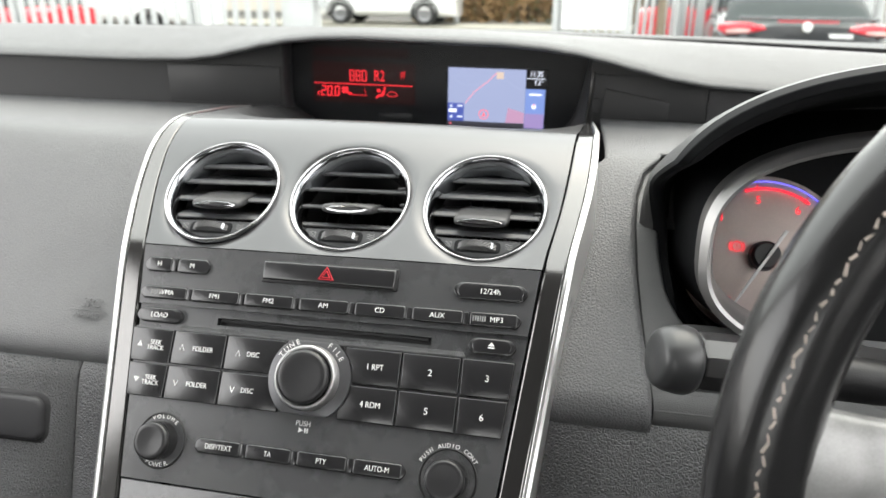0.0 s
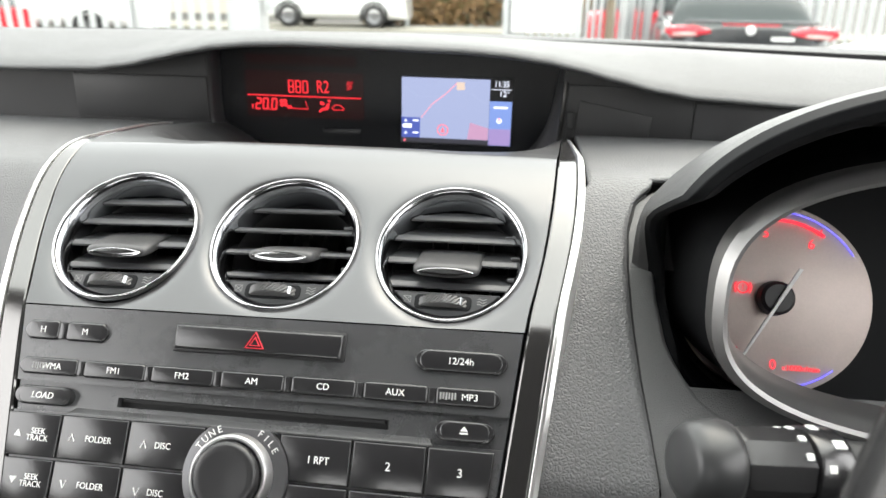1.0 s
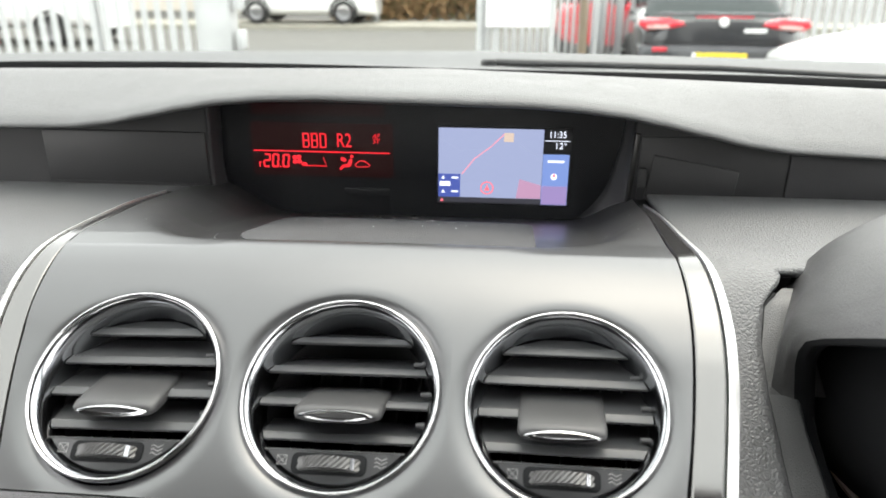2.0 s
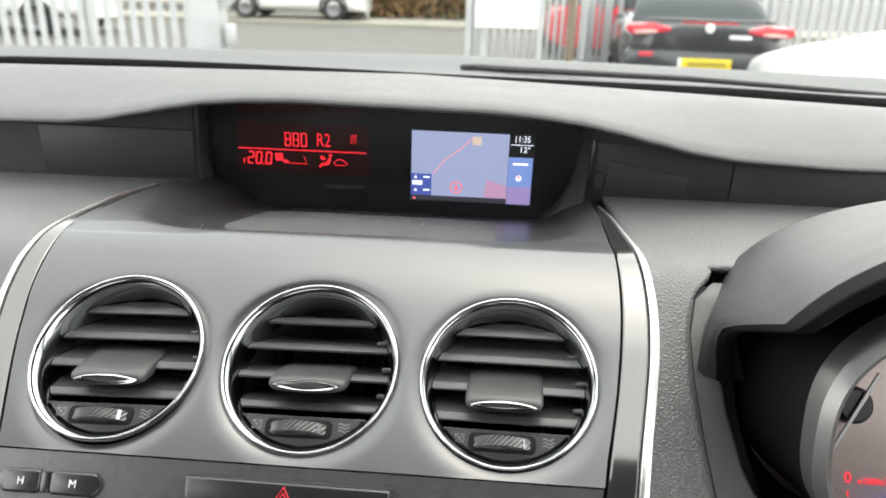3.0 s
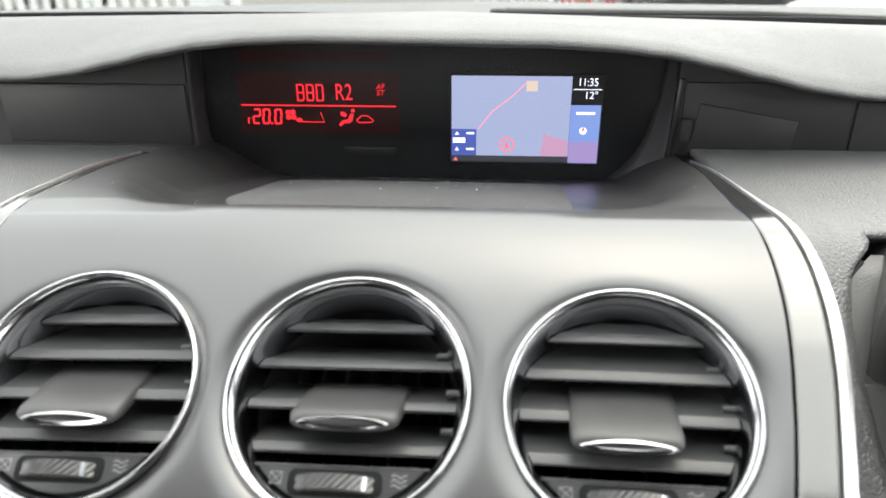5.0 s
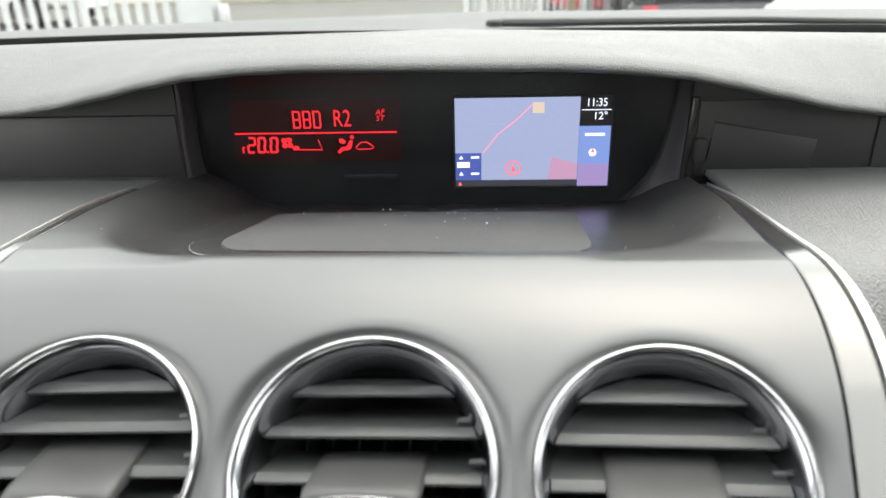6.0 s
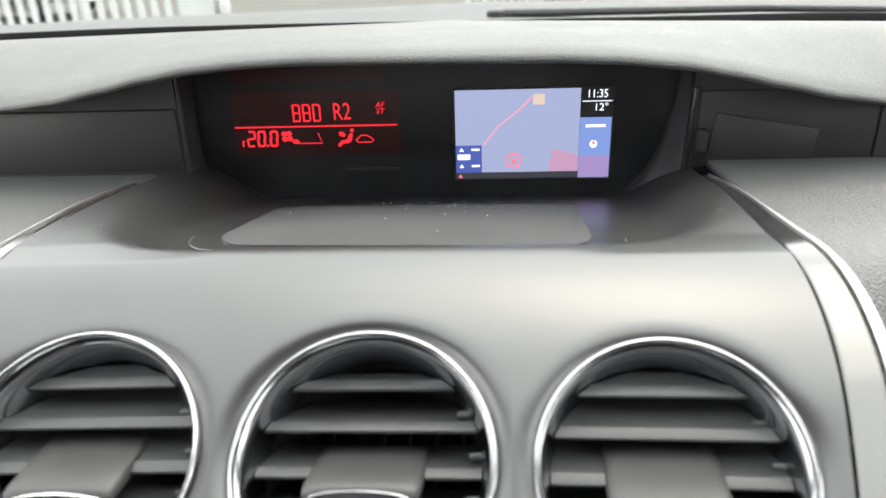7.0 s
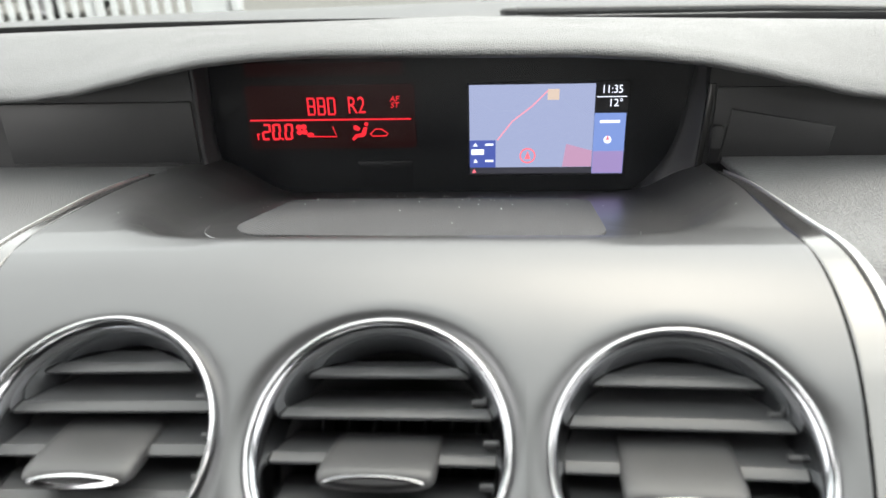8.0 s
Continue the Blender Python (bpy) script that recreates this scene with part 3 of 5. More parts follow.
# ---- air vents ----
def air_vent(tilt, tx):
    """A vent of ring radius 0.0378 that faces -y: chrome ring, sleeve, four slats, tab, thumb wheel."""
    v = thing("air_vent", "round chrome-ringed air vent with black slats", "air vent", None, "dashboard air vents")
    R = 0.0378
    part("outer_ring", lathe([(R + 0.0004, 0.004), (R + 0.0003, 0.0008), (R, 0.0001), (R - 0.0005, -0.0003), (R - 0.0010, -0.0001), (R - 0.0013, 0.0006), (R - 0.0014, 0.0015)], 96), CHROME, v, "bright thin chrome ring", 180)
    part("sleeve", lathe([(R - 0.0013, 0.0014), (R - 0.0018, 0.0017), (R - 0.0030, 0.0036), (R - 0.0041, 0.0068), (R - 0.0048, 0.0110), (R - 0.0050, 0.0180)], 96), SLEEVE, v, "polished grey inner sleeve", 180)
    part("barrel", lathe([(R - 0.0049, 0.0175), (R - 0.0052, 0.024), (R - 0.0066, 0.052), (0.0001, 0.054)], 48), DARK, v, "black duct", 60)
    ca, sa = math.cos(radians(tilt)), math.sin(radians(tilt))
    front = 0.0085

    def on_slat(x, d, h, z):
        """A point of the tilted frame of the slat whose front edge lies at z."""
        return (x, front + d * ca - h * sa, z + d * sa + h * ca)

    for z in (0.0225, 0.0100, -0.0032, -0.0165):
        own = bmesh.new()
        prof = [(0.0006, -0.0012), (0.0, -0.0006), (-0.0001, 0.0001), (0.0004, 0.0005), (0.0033, 0.0015), (0.0037, 0.0014), (0.0043, 0.0009), (0.0120, 0.0008), (0.0210, 0.0006), (0.0212, 0.0), (0.0205, -0.0005), (0.0100, -0.0009)]
        rows = []
        for f in (-1.0, -0.985, -0.5, 0.0, 0.5, 0.985, 1.0):
            row = []
            for d, h in prof:
                _, y, zz = on_slat(0, d, h, z)
                hw = math.sqrt(max(0.00001, (R - 0.0048 - 0.06 * max(0.0, y - 0.012)) ** 2 - zz * zz))
                row.append(own.verts.new((f * hw, y, min(zz, R - 0.0052))))
            rows.append(row)
        for a, b2 in zip(rows, rows[1:]):
            for i in range(len(prof)):
                own.faces.new((a[i], a[(i + 1) % len(prof)], b2[(i + 1) % len(prof)], b2[i]))
        own.faces.new(rows[0])
        own.faces.new(rows[-1][::-1])
        bmesh.ops.recalc_face_normals(own, faces=own.faces[:])
        part("slat", own, SLAT, v, "", 26)
    # upright vanes deep in the duct
    for k in range(-3, 4):
        part("vane", rbox(0.0085 * k - 0.0005, 0.0085 * k + 0.0005, 0.033, 0.046, -0.024, 0.024, 0.0002, 1), BLACK, v)
    # sliding tab: a padded plate in the plane of the third slat, with a leaf-shaped chrome lip on its front
    zt = -0.0032

    def tab_ring(d, wide, up, dn, e, n=40):
        ring = []
        for k in range(n):
            a = 2 * math.pi * k / n
            c, s = math.cos(a), math.sin(a)
            ring.append(on_slat(tx + wide * math.copysign(abs(c) ** (2 / e), c), d, 0.0002 + (up if s > 0 else dn) * math.copysign(abs(s) ** (2 / e), s), zt))
        return ring

    own = bmesh.new()
    rings = [[own.verts.new(p) for p in tab_ring(*q)] for q in (
        (-0.0122, 0.0120, 0.0014, 0.0018, 2.4), (-0.0120, 0.0146, 0.0022, 0.0028, 2.6), (-0.0108, 0.0160, 0.0029, 0.0033, 3.0), (-0.0085, 0.0165, 0.0032, 0.0034, 3.6),
        (-0.0030, 0.0165, 0.0032, 0.0032, 4.5), (0.0095, 0.0163, 0.0030, 0.0026, 5.5), (0.0156, 0.0161, 0.0027, 0.0022, 5.5), (0.0171, 0.0155, 0.0020, 0.0016, 5.0), (0.0176, 0.0140, 0.0010, 0.0010, 4.0))]
    for p, q in zip(rings, rings[1:]):
        for k in range(40):
            own.faces.new((p[k], p[(k + 1) % 40], q[(k + 1) % 40], q[k]))
    own.faces.new(rings[0])
    own.faces.new(rings[-1])
    bmesh.ops.recalc_face_normals(own, faces=own.faces[:])
    t = part("tab", own, TAB, v, "grained black sliding tab", 180)
    own = bmesh.new()
    rings = []
    for f, d in ((1.0, -0.0112), (1.0, -0.0126), (0.95, -0.0129), (0.84, -0.0128), (0.6, -0.0123), (0.25, -0.0121)):
        ring = []
        for k in range(48):
            a = 2 * math.pi * k / 48
            c, s = math.cos(a), math.sin(a)
            ring.append(own.verts.new(on_slat(tx + 0.0139 * (1 - 0.42 * (1 - f)) * c, d, 0.0003 + 0.0022 * f * math.copysign(abs(s) ** 1.35, s), zt)))
        rings.append(ring)
    for p, q in zip(rings, rings[1:]):
        for k in range(48):
            own.faces.new((p[k], p[(k + 1) % 48], q[(k + 1) % 48], q[k]))
    own.faces.new(rings[-1])
    bmesh.ops.recalc_face_normals(own, faces=own.faces[:])
    part("tab_lip", own, CHROME, t, "leaf-shaped chrome lip", 60)
    # lower plate with the thumb wheel
    lim = math.degrees(math.acos(0.0208 / (R - 0.0046)))
    arc = [((R - 0.0046) * math.sin(radians(lim * k / 12)), -(R - 0.0046) * math.cos(radians(lim * k / 12))) for k in range(-12, 13)]
    pl = part("lower_plate", prism(arc, 0.0050, 0.018, 0.0008, 2), PLATE, v, "small black plate below the slats")
    part("plate_edge", rbox(-0.0262, 0.0262, 0.0046, 0.0065, -0.0217, -0.0210, 0.0003, 1), SLAT, pl, "raised upper edge")
    xw = -0.0012
    part("wheel_slot", prism([(xw + p, q) for p, q in rrect(-0.0140, -0.0300, 0.0140, -0.0222, 0.0024)], 0.0044, 0.012, 0.0004, 2), TUNNEL, v, "black slot of the thumb wheel")
    own = bmesh.new()
    n, levels = 30, (-0.0288, -0.0285, -0.0276, -0.0264, -0.0252, -0.0243, -0.0240)
    rows = []
    for k in range(n + 1):
        a = radians(205 + 130 * k / n)
        row = []
        for j, zz in enumerate(levels):
            q = 0.0143 - (0.0009 if j in (0, 6) else 0.0) + (0.0005 if (k + j) % 2 and 0 < j < 6 else 0.0)
            row.append(own.verts.new((xw + q * math.cos(a), 0.0133 + q * math.sin(a), zz)))
        rows.append(row)
    for a, b2 in zip(rows, rows[1:]):
        for i in range(6):
            own.faces.new((a[i], a[i + 1], b2[i + 1], b2[i]))
    for i in (0, 6):
        own.faces.new([r[i] for r in (rows if i == 0 else rows[::-1])])
    bmesh.ops.recalc_face_normals(own, faces=own.faces[:])
    wh2 = part("thumb_wheel", own, WHEEL, v, "finely knurled black thumb wheel", None)
    own = bmesh.new()
    rows = [[own.verts.new((xw + q * math.cos(radians(a)), 0.0133 + q * math.sin(radians(a)), zz)) for q, zz in ((0.0136, -0.0287), (0.0149, -0.0284), (0.0149, -0.0244), (0.0136, -0.0241))] for a in (306, 308, 310, 312)]
    for a, b2 in zip(rows, rows[1:]):
        for i in range(3):
            own.faces.new((a[i], a[i + 1], b2[i + 1], b2[i]))
    own.faces.new(rows[0])
    own.faces.new(rows[-1][::-1])
    bmesh.ops.recalc_face_normals(own, faces=own.faces[:])
    part("wheel_mark", own, SLEEVE, wh2, "pale mark", 30)
    for k in range(3):
        pts = [(0.0155 + 0.0009 * j, 0.0050, -0.0263 + 0.0014 * k + 0.0005 * math.sin(j * 1.6)) for j in range(6)]
        part("wave_mark", tube(pts, 0.00018, 5), FAINT, v)
    x0, x1, z0, z1 = -0.0208, -0.0172, -0.0268, -0.0234
    part("shut_mark", tube([(x0, 0.0050, z0), (x1, 0.0050, z0), (x1, 0.0050, z1), (x0, 0.0050, z1), (x0, 0.0050, z0), (x1, 0.0050, z1), (x1, 0.0050, z0), (x0, 0.0050, z1)], 0.00016, 5), FAINT, v)
    for z in (0.0035, -0.0085, 0.0155):
        hx = math.sqrt((R - 0.0050) ** 2 - z * z)
        part("pin", lathe([(0.0001, -0.0034), (0.0010, -0.0034), (0.0012, -0.0030), (0.0012, 0.002)], 10, m=Matrix.Translation((hx, 0.0125, z)) @ pose(0, 0, 0, 0, 0, -90)), PLATE, v)
    return v


SLEEVE = mat("polished_grey", (0.42, 0.43, 0.45), 0.16, 1.0, 0, 900, 0.05)
SLAT = mat("slat_plastic", (0.062, 0.063, 0.065), 0.32, 0, 0.08, 1800)
TAB = mat("tab_plastic", (0.056, 0.056, 0.057), 0.42, 0, 0.14, 1800)
PLATE = mat("vent_plate", (0.055, 0.056, 0.058), 0.30, 0, 0.08, 1500)
WHEEL = mat("wheel_plastic", (0.085, 0.085, 0.085), 0.22, 0.0, 0, 900)
FAINT = mat("faint_print", (0.26, 0.26, 0.26), 0.5)


def vent_m(vent):
    c, lean, yaw, radius = vent[:4]
    return Matrix.Translation(c) @ pose(0, 0, 0, 0, 0, yaw) @ pose(0, 0, 0, lean, 0, 0) @ Matrix.Scale(radius / 0.0378, 4)


open_vent = air_vent(35, 0.0004)
open_vent.matrix_world = vent_m(VENTS[1])
shut_vent = air_vent(47, -0.0012)
shut_vent.matrix_world = vent_m(VENTS[0])
copy_thing(shut_vent, vent_m(VENTS[2]) @ Matrix.Scale(0.0378 / VENTS[0][3], 4))

# ---- radio ----
radio = thing("car_radio", "black car radio faceplate with white lettered buttons and three knobs", "car radio", FM)


def plate(xs, zs, skip, front, back):
    """A plate of cells between x and z lines, some left open; the outer columns follow the stack's slant."""
    own = bmesh.new()
    grid = {}
    for j, z in enumerate(zs):
        for i, x in enumerate(xs):
            if i in (0, len(xs) - 1):
                x = math.copysign(half(z) - 0.0004, x)
            grid[i, j] = own.verts.new((x, front, z))
    for i in range(len(xs) - 1):
        for j in range(len(zs) - 1):
            if (i, j) not in skip:
                own.faces.new((grid[i, j], grid[i + 1, j], grid[i + 1, j + 1], grid[i, j + 1]))
    r = bmesh.ops.extrude_face_region(own, geom=own.faces[:], use_keep_orig=True)
    for v in r["geom"]:
        if isinstance(v, bmesh.types.BMVert):
            v.co.y = back
    bmesh.ops.recalc_face_normals(own, faces=own.faces[:])
    return own


for z0, z1 in ((-0.0942, -0.0068), (0.0072, SEAM - 0.0007)):
    part("faceplate", plate([-0.12, 0.12], [z0, z1], set(), 0.0, 0.008), RADIO, radio, "dark satin faceplate")
part("slot_band", plate([-0.12, -0.066, 0.066, 0.12], [-0.0072, -0.0022, 0.0022, 0.0076], {(1, 1)}, 0.0022, 0.0060), RADIO, radio, "recessed band round the disc slot")
own = bmesh.new()
slope = [(-0.0016, -0.0076), (-0.0016, -0.0068), (-0.0010, -0.0062), (0.0030, -0.0036), (0.0045, -0.0036), (0.0045, -0.0076)]
ends = [[own.verts.new((x + s2 * (z + 0.0076) * 0.6, y, z)) for y, z in slope] for x, s2 in ((-0.0885, 1), (0.0868, -1))]
for k in range(6):
    own.faces.new((ends[0][k], ends[0][(k + 1) % 6], ends[1][(k + 1) % 6], ends[1][k]))
own.faces.new(ends[0])
own.faces.new(ends[1][::-1])
bmesh.ops.recalc_face_normals(own, faces=own.faces[:])
part("slot_lip", own, RADIO, radio, "sloped lip below the disc slot", 30)
part("disc_slot", rbox(-0.066, 0.066, 0.0062, 0.03, -0.0030, 0.0030), DARK, radio, "dark disc slot")
part("disc_slot_flap", rbox(-0.064, 0.064, 0.0035, 0.0062, 0.0004, 0.0021, 0.0002, 1), DARK, radio)


def key(x0, x1, z0, z1, r, label, size=0.0, shear=0.0, proud=0.0018, squeeze=1.0, dx=0.0, bev=0.0011, base=0.0):
    b2 = part("button", prism(rrect(x0, z0, x1, z1, min(r, (z1 - z0) / 2 - 1e-5, (x1 - x0) / 2 - 1e-5)), base - proud, base + 0.004, bev, 3), BUTTON, radio)
    if label:
        text(label, (x0 + x1) / 2 + dx, base - proud - 0.00005, (z0 + z1) / 2, size, PRINT, b2, shear=shear, squeeze=squeeze)
    return b2


def pill_row(stops, z, h, labels, size, **kw):
    """A row of keys with round ends, small plain bridges between them."""
    n = len(stops)
    for i, (x0, x1) in enumerate(stops):
        b2 = key(x0, x1, z - h / 2, z + h / 2, h / 2 * (0.98 if n == 1 else 0.40), labels[i], size, **kw)
    for (a0, a1), (b0, b1) in zip(stops, stops[1:]):
        part("key_bridge", rbox(a1 + 0.0003, b0 - 0.0003, -0.0015, 0.003, z - h / 2 + 0.0006, z + h / 2 - 0.0006, 0.0004), BUTTON, radio)
    for x, s in ((stops[0][0], 1), (stops[-1][1], -1)):
        part("key_end", prism([(x + s * (0.004 - 0.0058 * math.sin(radians(a)) * 1.0), z + h / 2 * math.cos(radians(a))) for a in range(0, 181, 15)], -0.0016, 0.003, 0.0006, 2), BUTTON, radio)


pill_row([(-0.1177, -0.1015), (-0.0972, -0.0772)], 0.0317, 0.0094, ["H", "M"], 0.0044)
part("rest_bar", rbox(-0.0412, 0.0434, -0.0012, 0.003, 0.0258, 0.0392, 0.0012), BLACK, radio)
hz = part("hazard_button", prism([(-0.0394, 0.0272), (0.0418, 0.0267), (0.0424, 0.0381), (-0.0400, 0.0384)], -0.0034, 0.002, 0.0014, 3), BUTTON, radio, "wide hazard switch with a red triangle")
TRI_RED = glow("hazard_red", (0.75, 0.02, 0.04), 0.35)
for r_, dep in ((0.0049, 0.00035), (0.0026, 0.00036)):
    tri_pts = [(0.0005 + r_ * math.sin(radians(a)) * 1.05, 0.0318 + r_ * math.cos(radians(a))) for a in (0, 120, 240)]
    loop = [(x, -0.0036, z) for x, z in tri_pts]
    part("triangle", tube(loop + loop[:2], dep, 6), TRI_RED, hz, "red warning triangle")
pill_row([(0.0778, 0.1157)], 0.0297, 0.0098, ["12/24h"], 0.0043)
cuts = [-0.1170, -0.0862, -0.0512, -0.0164, 0.0179, 0.0519, 0.0849, 0.1135]
names = ["  WMA", "FM1", "FM2", "AM", "CD", "AUX", "   MP3"]
pill_row([(a + (0.0018 if i else 0), b2 - (0.0018 if i < 6 else 0)) for i, (a, b2) in enumerate(zip(cuts, cuts[1:]))], 0.0143, 0.0082, names, 0.0042, shear=0.0)
for x in (-0.1115, 0.0885):
    for k in range(6):
        part("label_bar", rbox(x + 0.0013 * k, x + 0.0008 + 0.0013 * k, -0.0020, -0.0017, 0.0128 + 0.0003 * (k % 2), 0.0160, 0), FAINT, radio)
pill_row([(-0.1161, -0.0901)], 0.0004, 0.0090, ["LOAD"], 0.0043, shear=0.15)
pill_row([(0.0892, 0.1118)], -0.0002, 0.0090, [""], 0.005)
part("eject_mark", prism([(0.0985, 0.0), (0.1021, 0.0), (0.1003, 0.0021)], -0.00205, -0.0018), PRINT, radio)
part("eject_mark", rbox(0.0985, 0.1021, -0.00205, -0.0018, -0.0013, -0.0006), PRINT, radio)


def tile(x0, x1, zt, zb, label, size, squeeze=1.0, dx=0.0, slant0=0.0, slant1=0.0):
    """A large flush key; its left or right side may slant."""
    pts = [(x0, zt), (x1, zt), (x1 + slant1, zb), (x0 + slant0, zb)]
    b2 = part("button", prism(pts, -0.0018, 0.004, 0.0007, 2), BUTTON, radio)
    if label:
        text(label, (x0 + x1 + slant0) / 2 + dx, -0.0019, (zt + zb) / 2, size, PRINT, b2, squeeze=squeeze)
    return b2


Z1, Z2, Z3 = -0.0078, -0.0281, -0.0480
for zt, zb, sl, labels in ((Z1, Z2 + 0.0005, 0.0020, ("  SEEK\n  TRACK", "  FOLDER", "  DISC", "1 RPT", "2", "3")), (Z2 - 0.0005, Z3, 0.0020, ("  SEEK\n  TRACK", "  FOLDER", "  DISC", "4 RDM", "5", "6"))):
    e = 0.0022 if zt < -0.02 else 0
    up = 1 if zt > -0.02 else -1
    zc = (zt + zb) / 2
    tile(-0.1187 + e, -0.0908, zt, zb, labels[0], 0.0039, 0.9, 0.0015, sl, 0)
    tile(-0.0900, -0.0560, zt, zb, labels[1], 0.0041, 0.9, 0.002)
    tile(-0.0552, -0.0180, zt, zb, labels[2], 0.0041, 0.9, -0.002)
    tile(0.0180, 0.0510, zt, zb, labels[3], 0.0046, 0.9, 0.002)
    tile(0.0518, 0.0845, zt, zb, labels[4], 0.0052, 1.0)
    tile(0.0853, 0.1142 - e, zt, zb, labels[5], 0.0052, 1.0, 0, 0, -sl)
    part("arrow_mark", prism([(-0.1135 + e, zc - 0.0012 * up), (-0.1100 + e, zc - 0.0012 * up), (-0.11175 + e, zc + 0.0019 * up)], -0.0020, -0.0017), PRINT, radio)
    for x in (-0.0835, -0.0470):
        part("chevron_mark", tube([(x - 0.0014, -0.0019, zc - 0.0016 * up), (x, -0.0019, zc + 0.0018 * up), (x + 0.0014, -0.0019, zc - 0.0016 * up)], 0.00028, 5), PRINT, radio)


def knurled(r, y0, y1, n=90):
    own = bmesh.new()
    rows = []
    for k in range(n):
        a = 2 * math.pi * k / n
        q = r + (0.00018 if k % 2 else -0.00018)
        rows.append([own.verts.new((q * math.cos(a), y, q * math.sin(a))) for y in (y0, y1)])
    for k in range(n):
        a, b2 = rows[k], rows[(k + 1) % n]
        own.faces.new((a[0], a[1], b2[1], b2[0]))
    bmesh.ops.recalc_face_normals(own, faces=own.faces[:])
    return own


def dial(x, z, r, high, ring, name, label):
    """A round knob: knurled side, dished cap, and a bright or dark ring at its foot."""
    k = part(name, lathe([(0.0001, -high + 0.0006), (r * 0.70, -high + 0.0003), (r * 0.86, -high), (r * 0.96, -high + 0.0008), (r, -high + 0.0022), (r, -high + 0.003)], 64), KNOB, radio, label, 180)
    k.location = (x, 0, z)
    part("grip", knurled(r, -high + 0.003, 0.001), BUTTON, k, "finely ribbed grip", 20)
    if ring:
        part("ring", lathe([(r + 0.0001, -high + 0.006), (r + 0.0012, -high + 0.0035), (r + 0.0028, -high + 0.0045), (r + 0.0034, -0.002), (r + 0.0036, 0.001)], 72), SILVER, k, "satin silver ring", 180)
    return k


KNOB = mat("knob_cap", (0.022, 0.022, 0.023), 0.3, 0, 0.04, 2000)
bez = [(0.0246 * math.cos(radians(a)), max(-0.0205, min(0.0205, 0.0246 * math.sin(radians(a))))) for a in range(0, 360, 5)]
bz = part("dial_plate", prism(bez, -0.0034, 0.001, 0.0006), mat("dial_plate_grey", (0.11, 0.11, 0.115), 0.3, 0.5, 0.02, 2500), radio, "grey metallic plate under the tuning knob")
bz.location = (-0.0008, 0, -0.0272)
dial(-0.0008, -0.0272, 0.0150, 0.0145, True, "tuning_knob", "large black tuning knob in a silver ring")


def arc_text(s, cx, cz, r, mid_deg, step, size, parent, y=-0.0036, flip=False):
    """Letters round a circle; degrees clockwise from the top."""
    for i, ch in enumerate(s):
        a = mid_deg + (i - (len(s) - 1) / 2) * step * (-1 if flip else 1)
        if ch != " ":
            text(ch, cx + r * math.sin(radians(a)), y, cz + r * math.cos(radians(a)), size, PRINT, parent, turn=a + (180 if flip else 0))


arc_text("TUNE", -0.0008, -0.0272, 0.0213, -42, 10.5, 0.0044, radio)
arc_text("FILE", -0.0008, -0.0272, 0.0213, 42, 9, 0.0044, radio)
text("PUSH", -0.0012, -0.0001, -0.0525, 0.0042, PRINT, radio, squeeze=0.9)
part("play_mark", prism([(-0.0035, -0.0575), (-0.0035, -0.0547), (-0.0008, -0.0561)], -0.0003, 0.0), PRINT, radio)
for x in (0.0000, 0.0014):
    part("play_mark", rbox(x, x + 0.0007, -0.0003, 0.0, -0.0575, -0.0547), PRINT, radio)
for x, label, words in ((-0.0868, "round black volume knob", ("VOLUME", "POWER")), (0.0838, "round black audio control knob", ("PUSH AUDIO CONT", ""))):
    part("knob_well", lathe([(0.0160, -0.0002), (0.0155, -0.0006), (0.0150, -0.0003), (0.0145, 0.0002), (0.0100, 0.0004)], 56, m=Matrix.Translation((x, 0, -0.0716))), BLACK, radio, "dark round well")
    dial(x, -0.0716, 0.0106, 0.0115, False, "knob", label)
    arc_text(words[0], x, -0.0716, 0.0136 if words[1] else 0.0172, 5 if words[1] else -4, 13 if words[1] else 8.2, 0.0032, radio, -0.0009)
    if words[1]:
        arc_text(words[1], x, -0.0716, 0.0136, 180, 13, 0.0036, radio, -0.0009, True)
pill_row([(-0.0625, -0.0362), (-0.0328, -0.0052), (-0.0018, 0.0275), (0.0310, 0.0590)], -0.0712, 0.0086, ["DISP/TEXT", "TA", "PTY", "AUTO-M"], 0.0042, squeeze=0.85)
low_panel = thing("climate_panel", "dark lower panel of the centre stack below the radio", "panel", FM)
part("plate", prism([(half(-0.0950) - 0.0004, -0.0950), (-half(-0.0950) + 0.0004, -0.0950), (-half(-0.2) + 0.0004, -0.20), (half(-0.2) - 0.0004, -0.20)], 0.0, 0.01, 0.0008), RADIO, low_panel)

# ---- dash display ----
display = thing("dash_display", "black hooded display with red digits and a lit map screen", "display", DM)
DY = 0.3045
part("lens", rbox(-0.150, 0.148, DY, 0.325, 1.040, 1.137), LENS_BLACK, display, "smoked black display lens")
CHEEK_L = [((-0.112, 1.0515), (-0.125, 1.050)), ((-0.1276, 1.0590), (-0.1446, 1.056)), ((-0.1389, 1.069), (-0.1446, 1.069)), ((-0.1422, 1.0866), (-0.1448, 1.09)), ((-0.1415, 1.11), (-0.1442, 1.1157)), ((-0.1405, 1.137), (-0.1435, 1.137))]
CHEEK_R = [((0.098, 1.0510), (0.112, 1.050)), ((0.1050, 1.0542), (0.1335, 1.056)), ((0.1172, 1.0672), (0.1345, 1.069)), ((0.1246, 1.0813), (0.1355, 1.085)), ((0.1297, 1.104), (0.1375, 1.1128)), ((0.134, 1.137), (0.140, 1.137))]
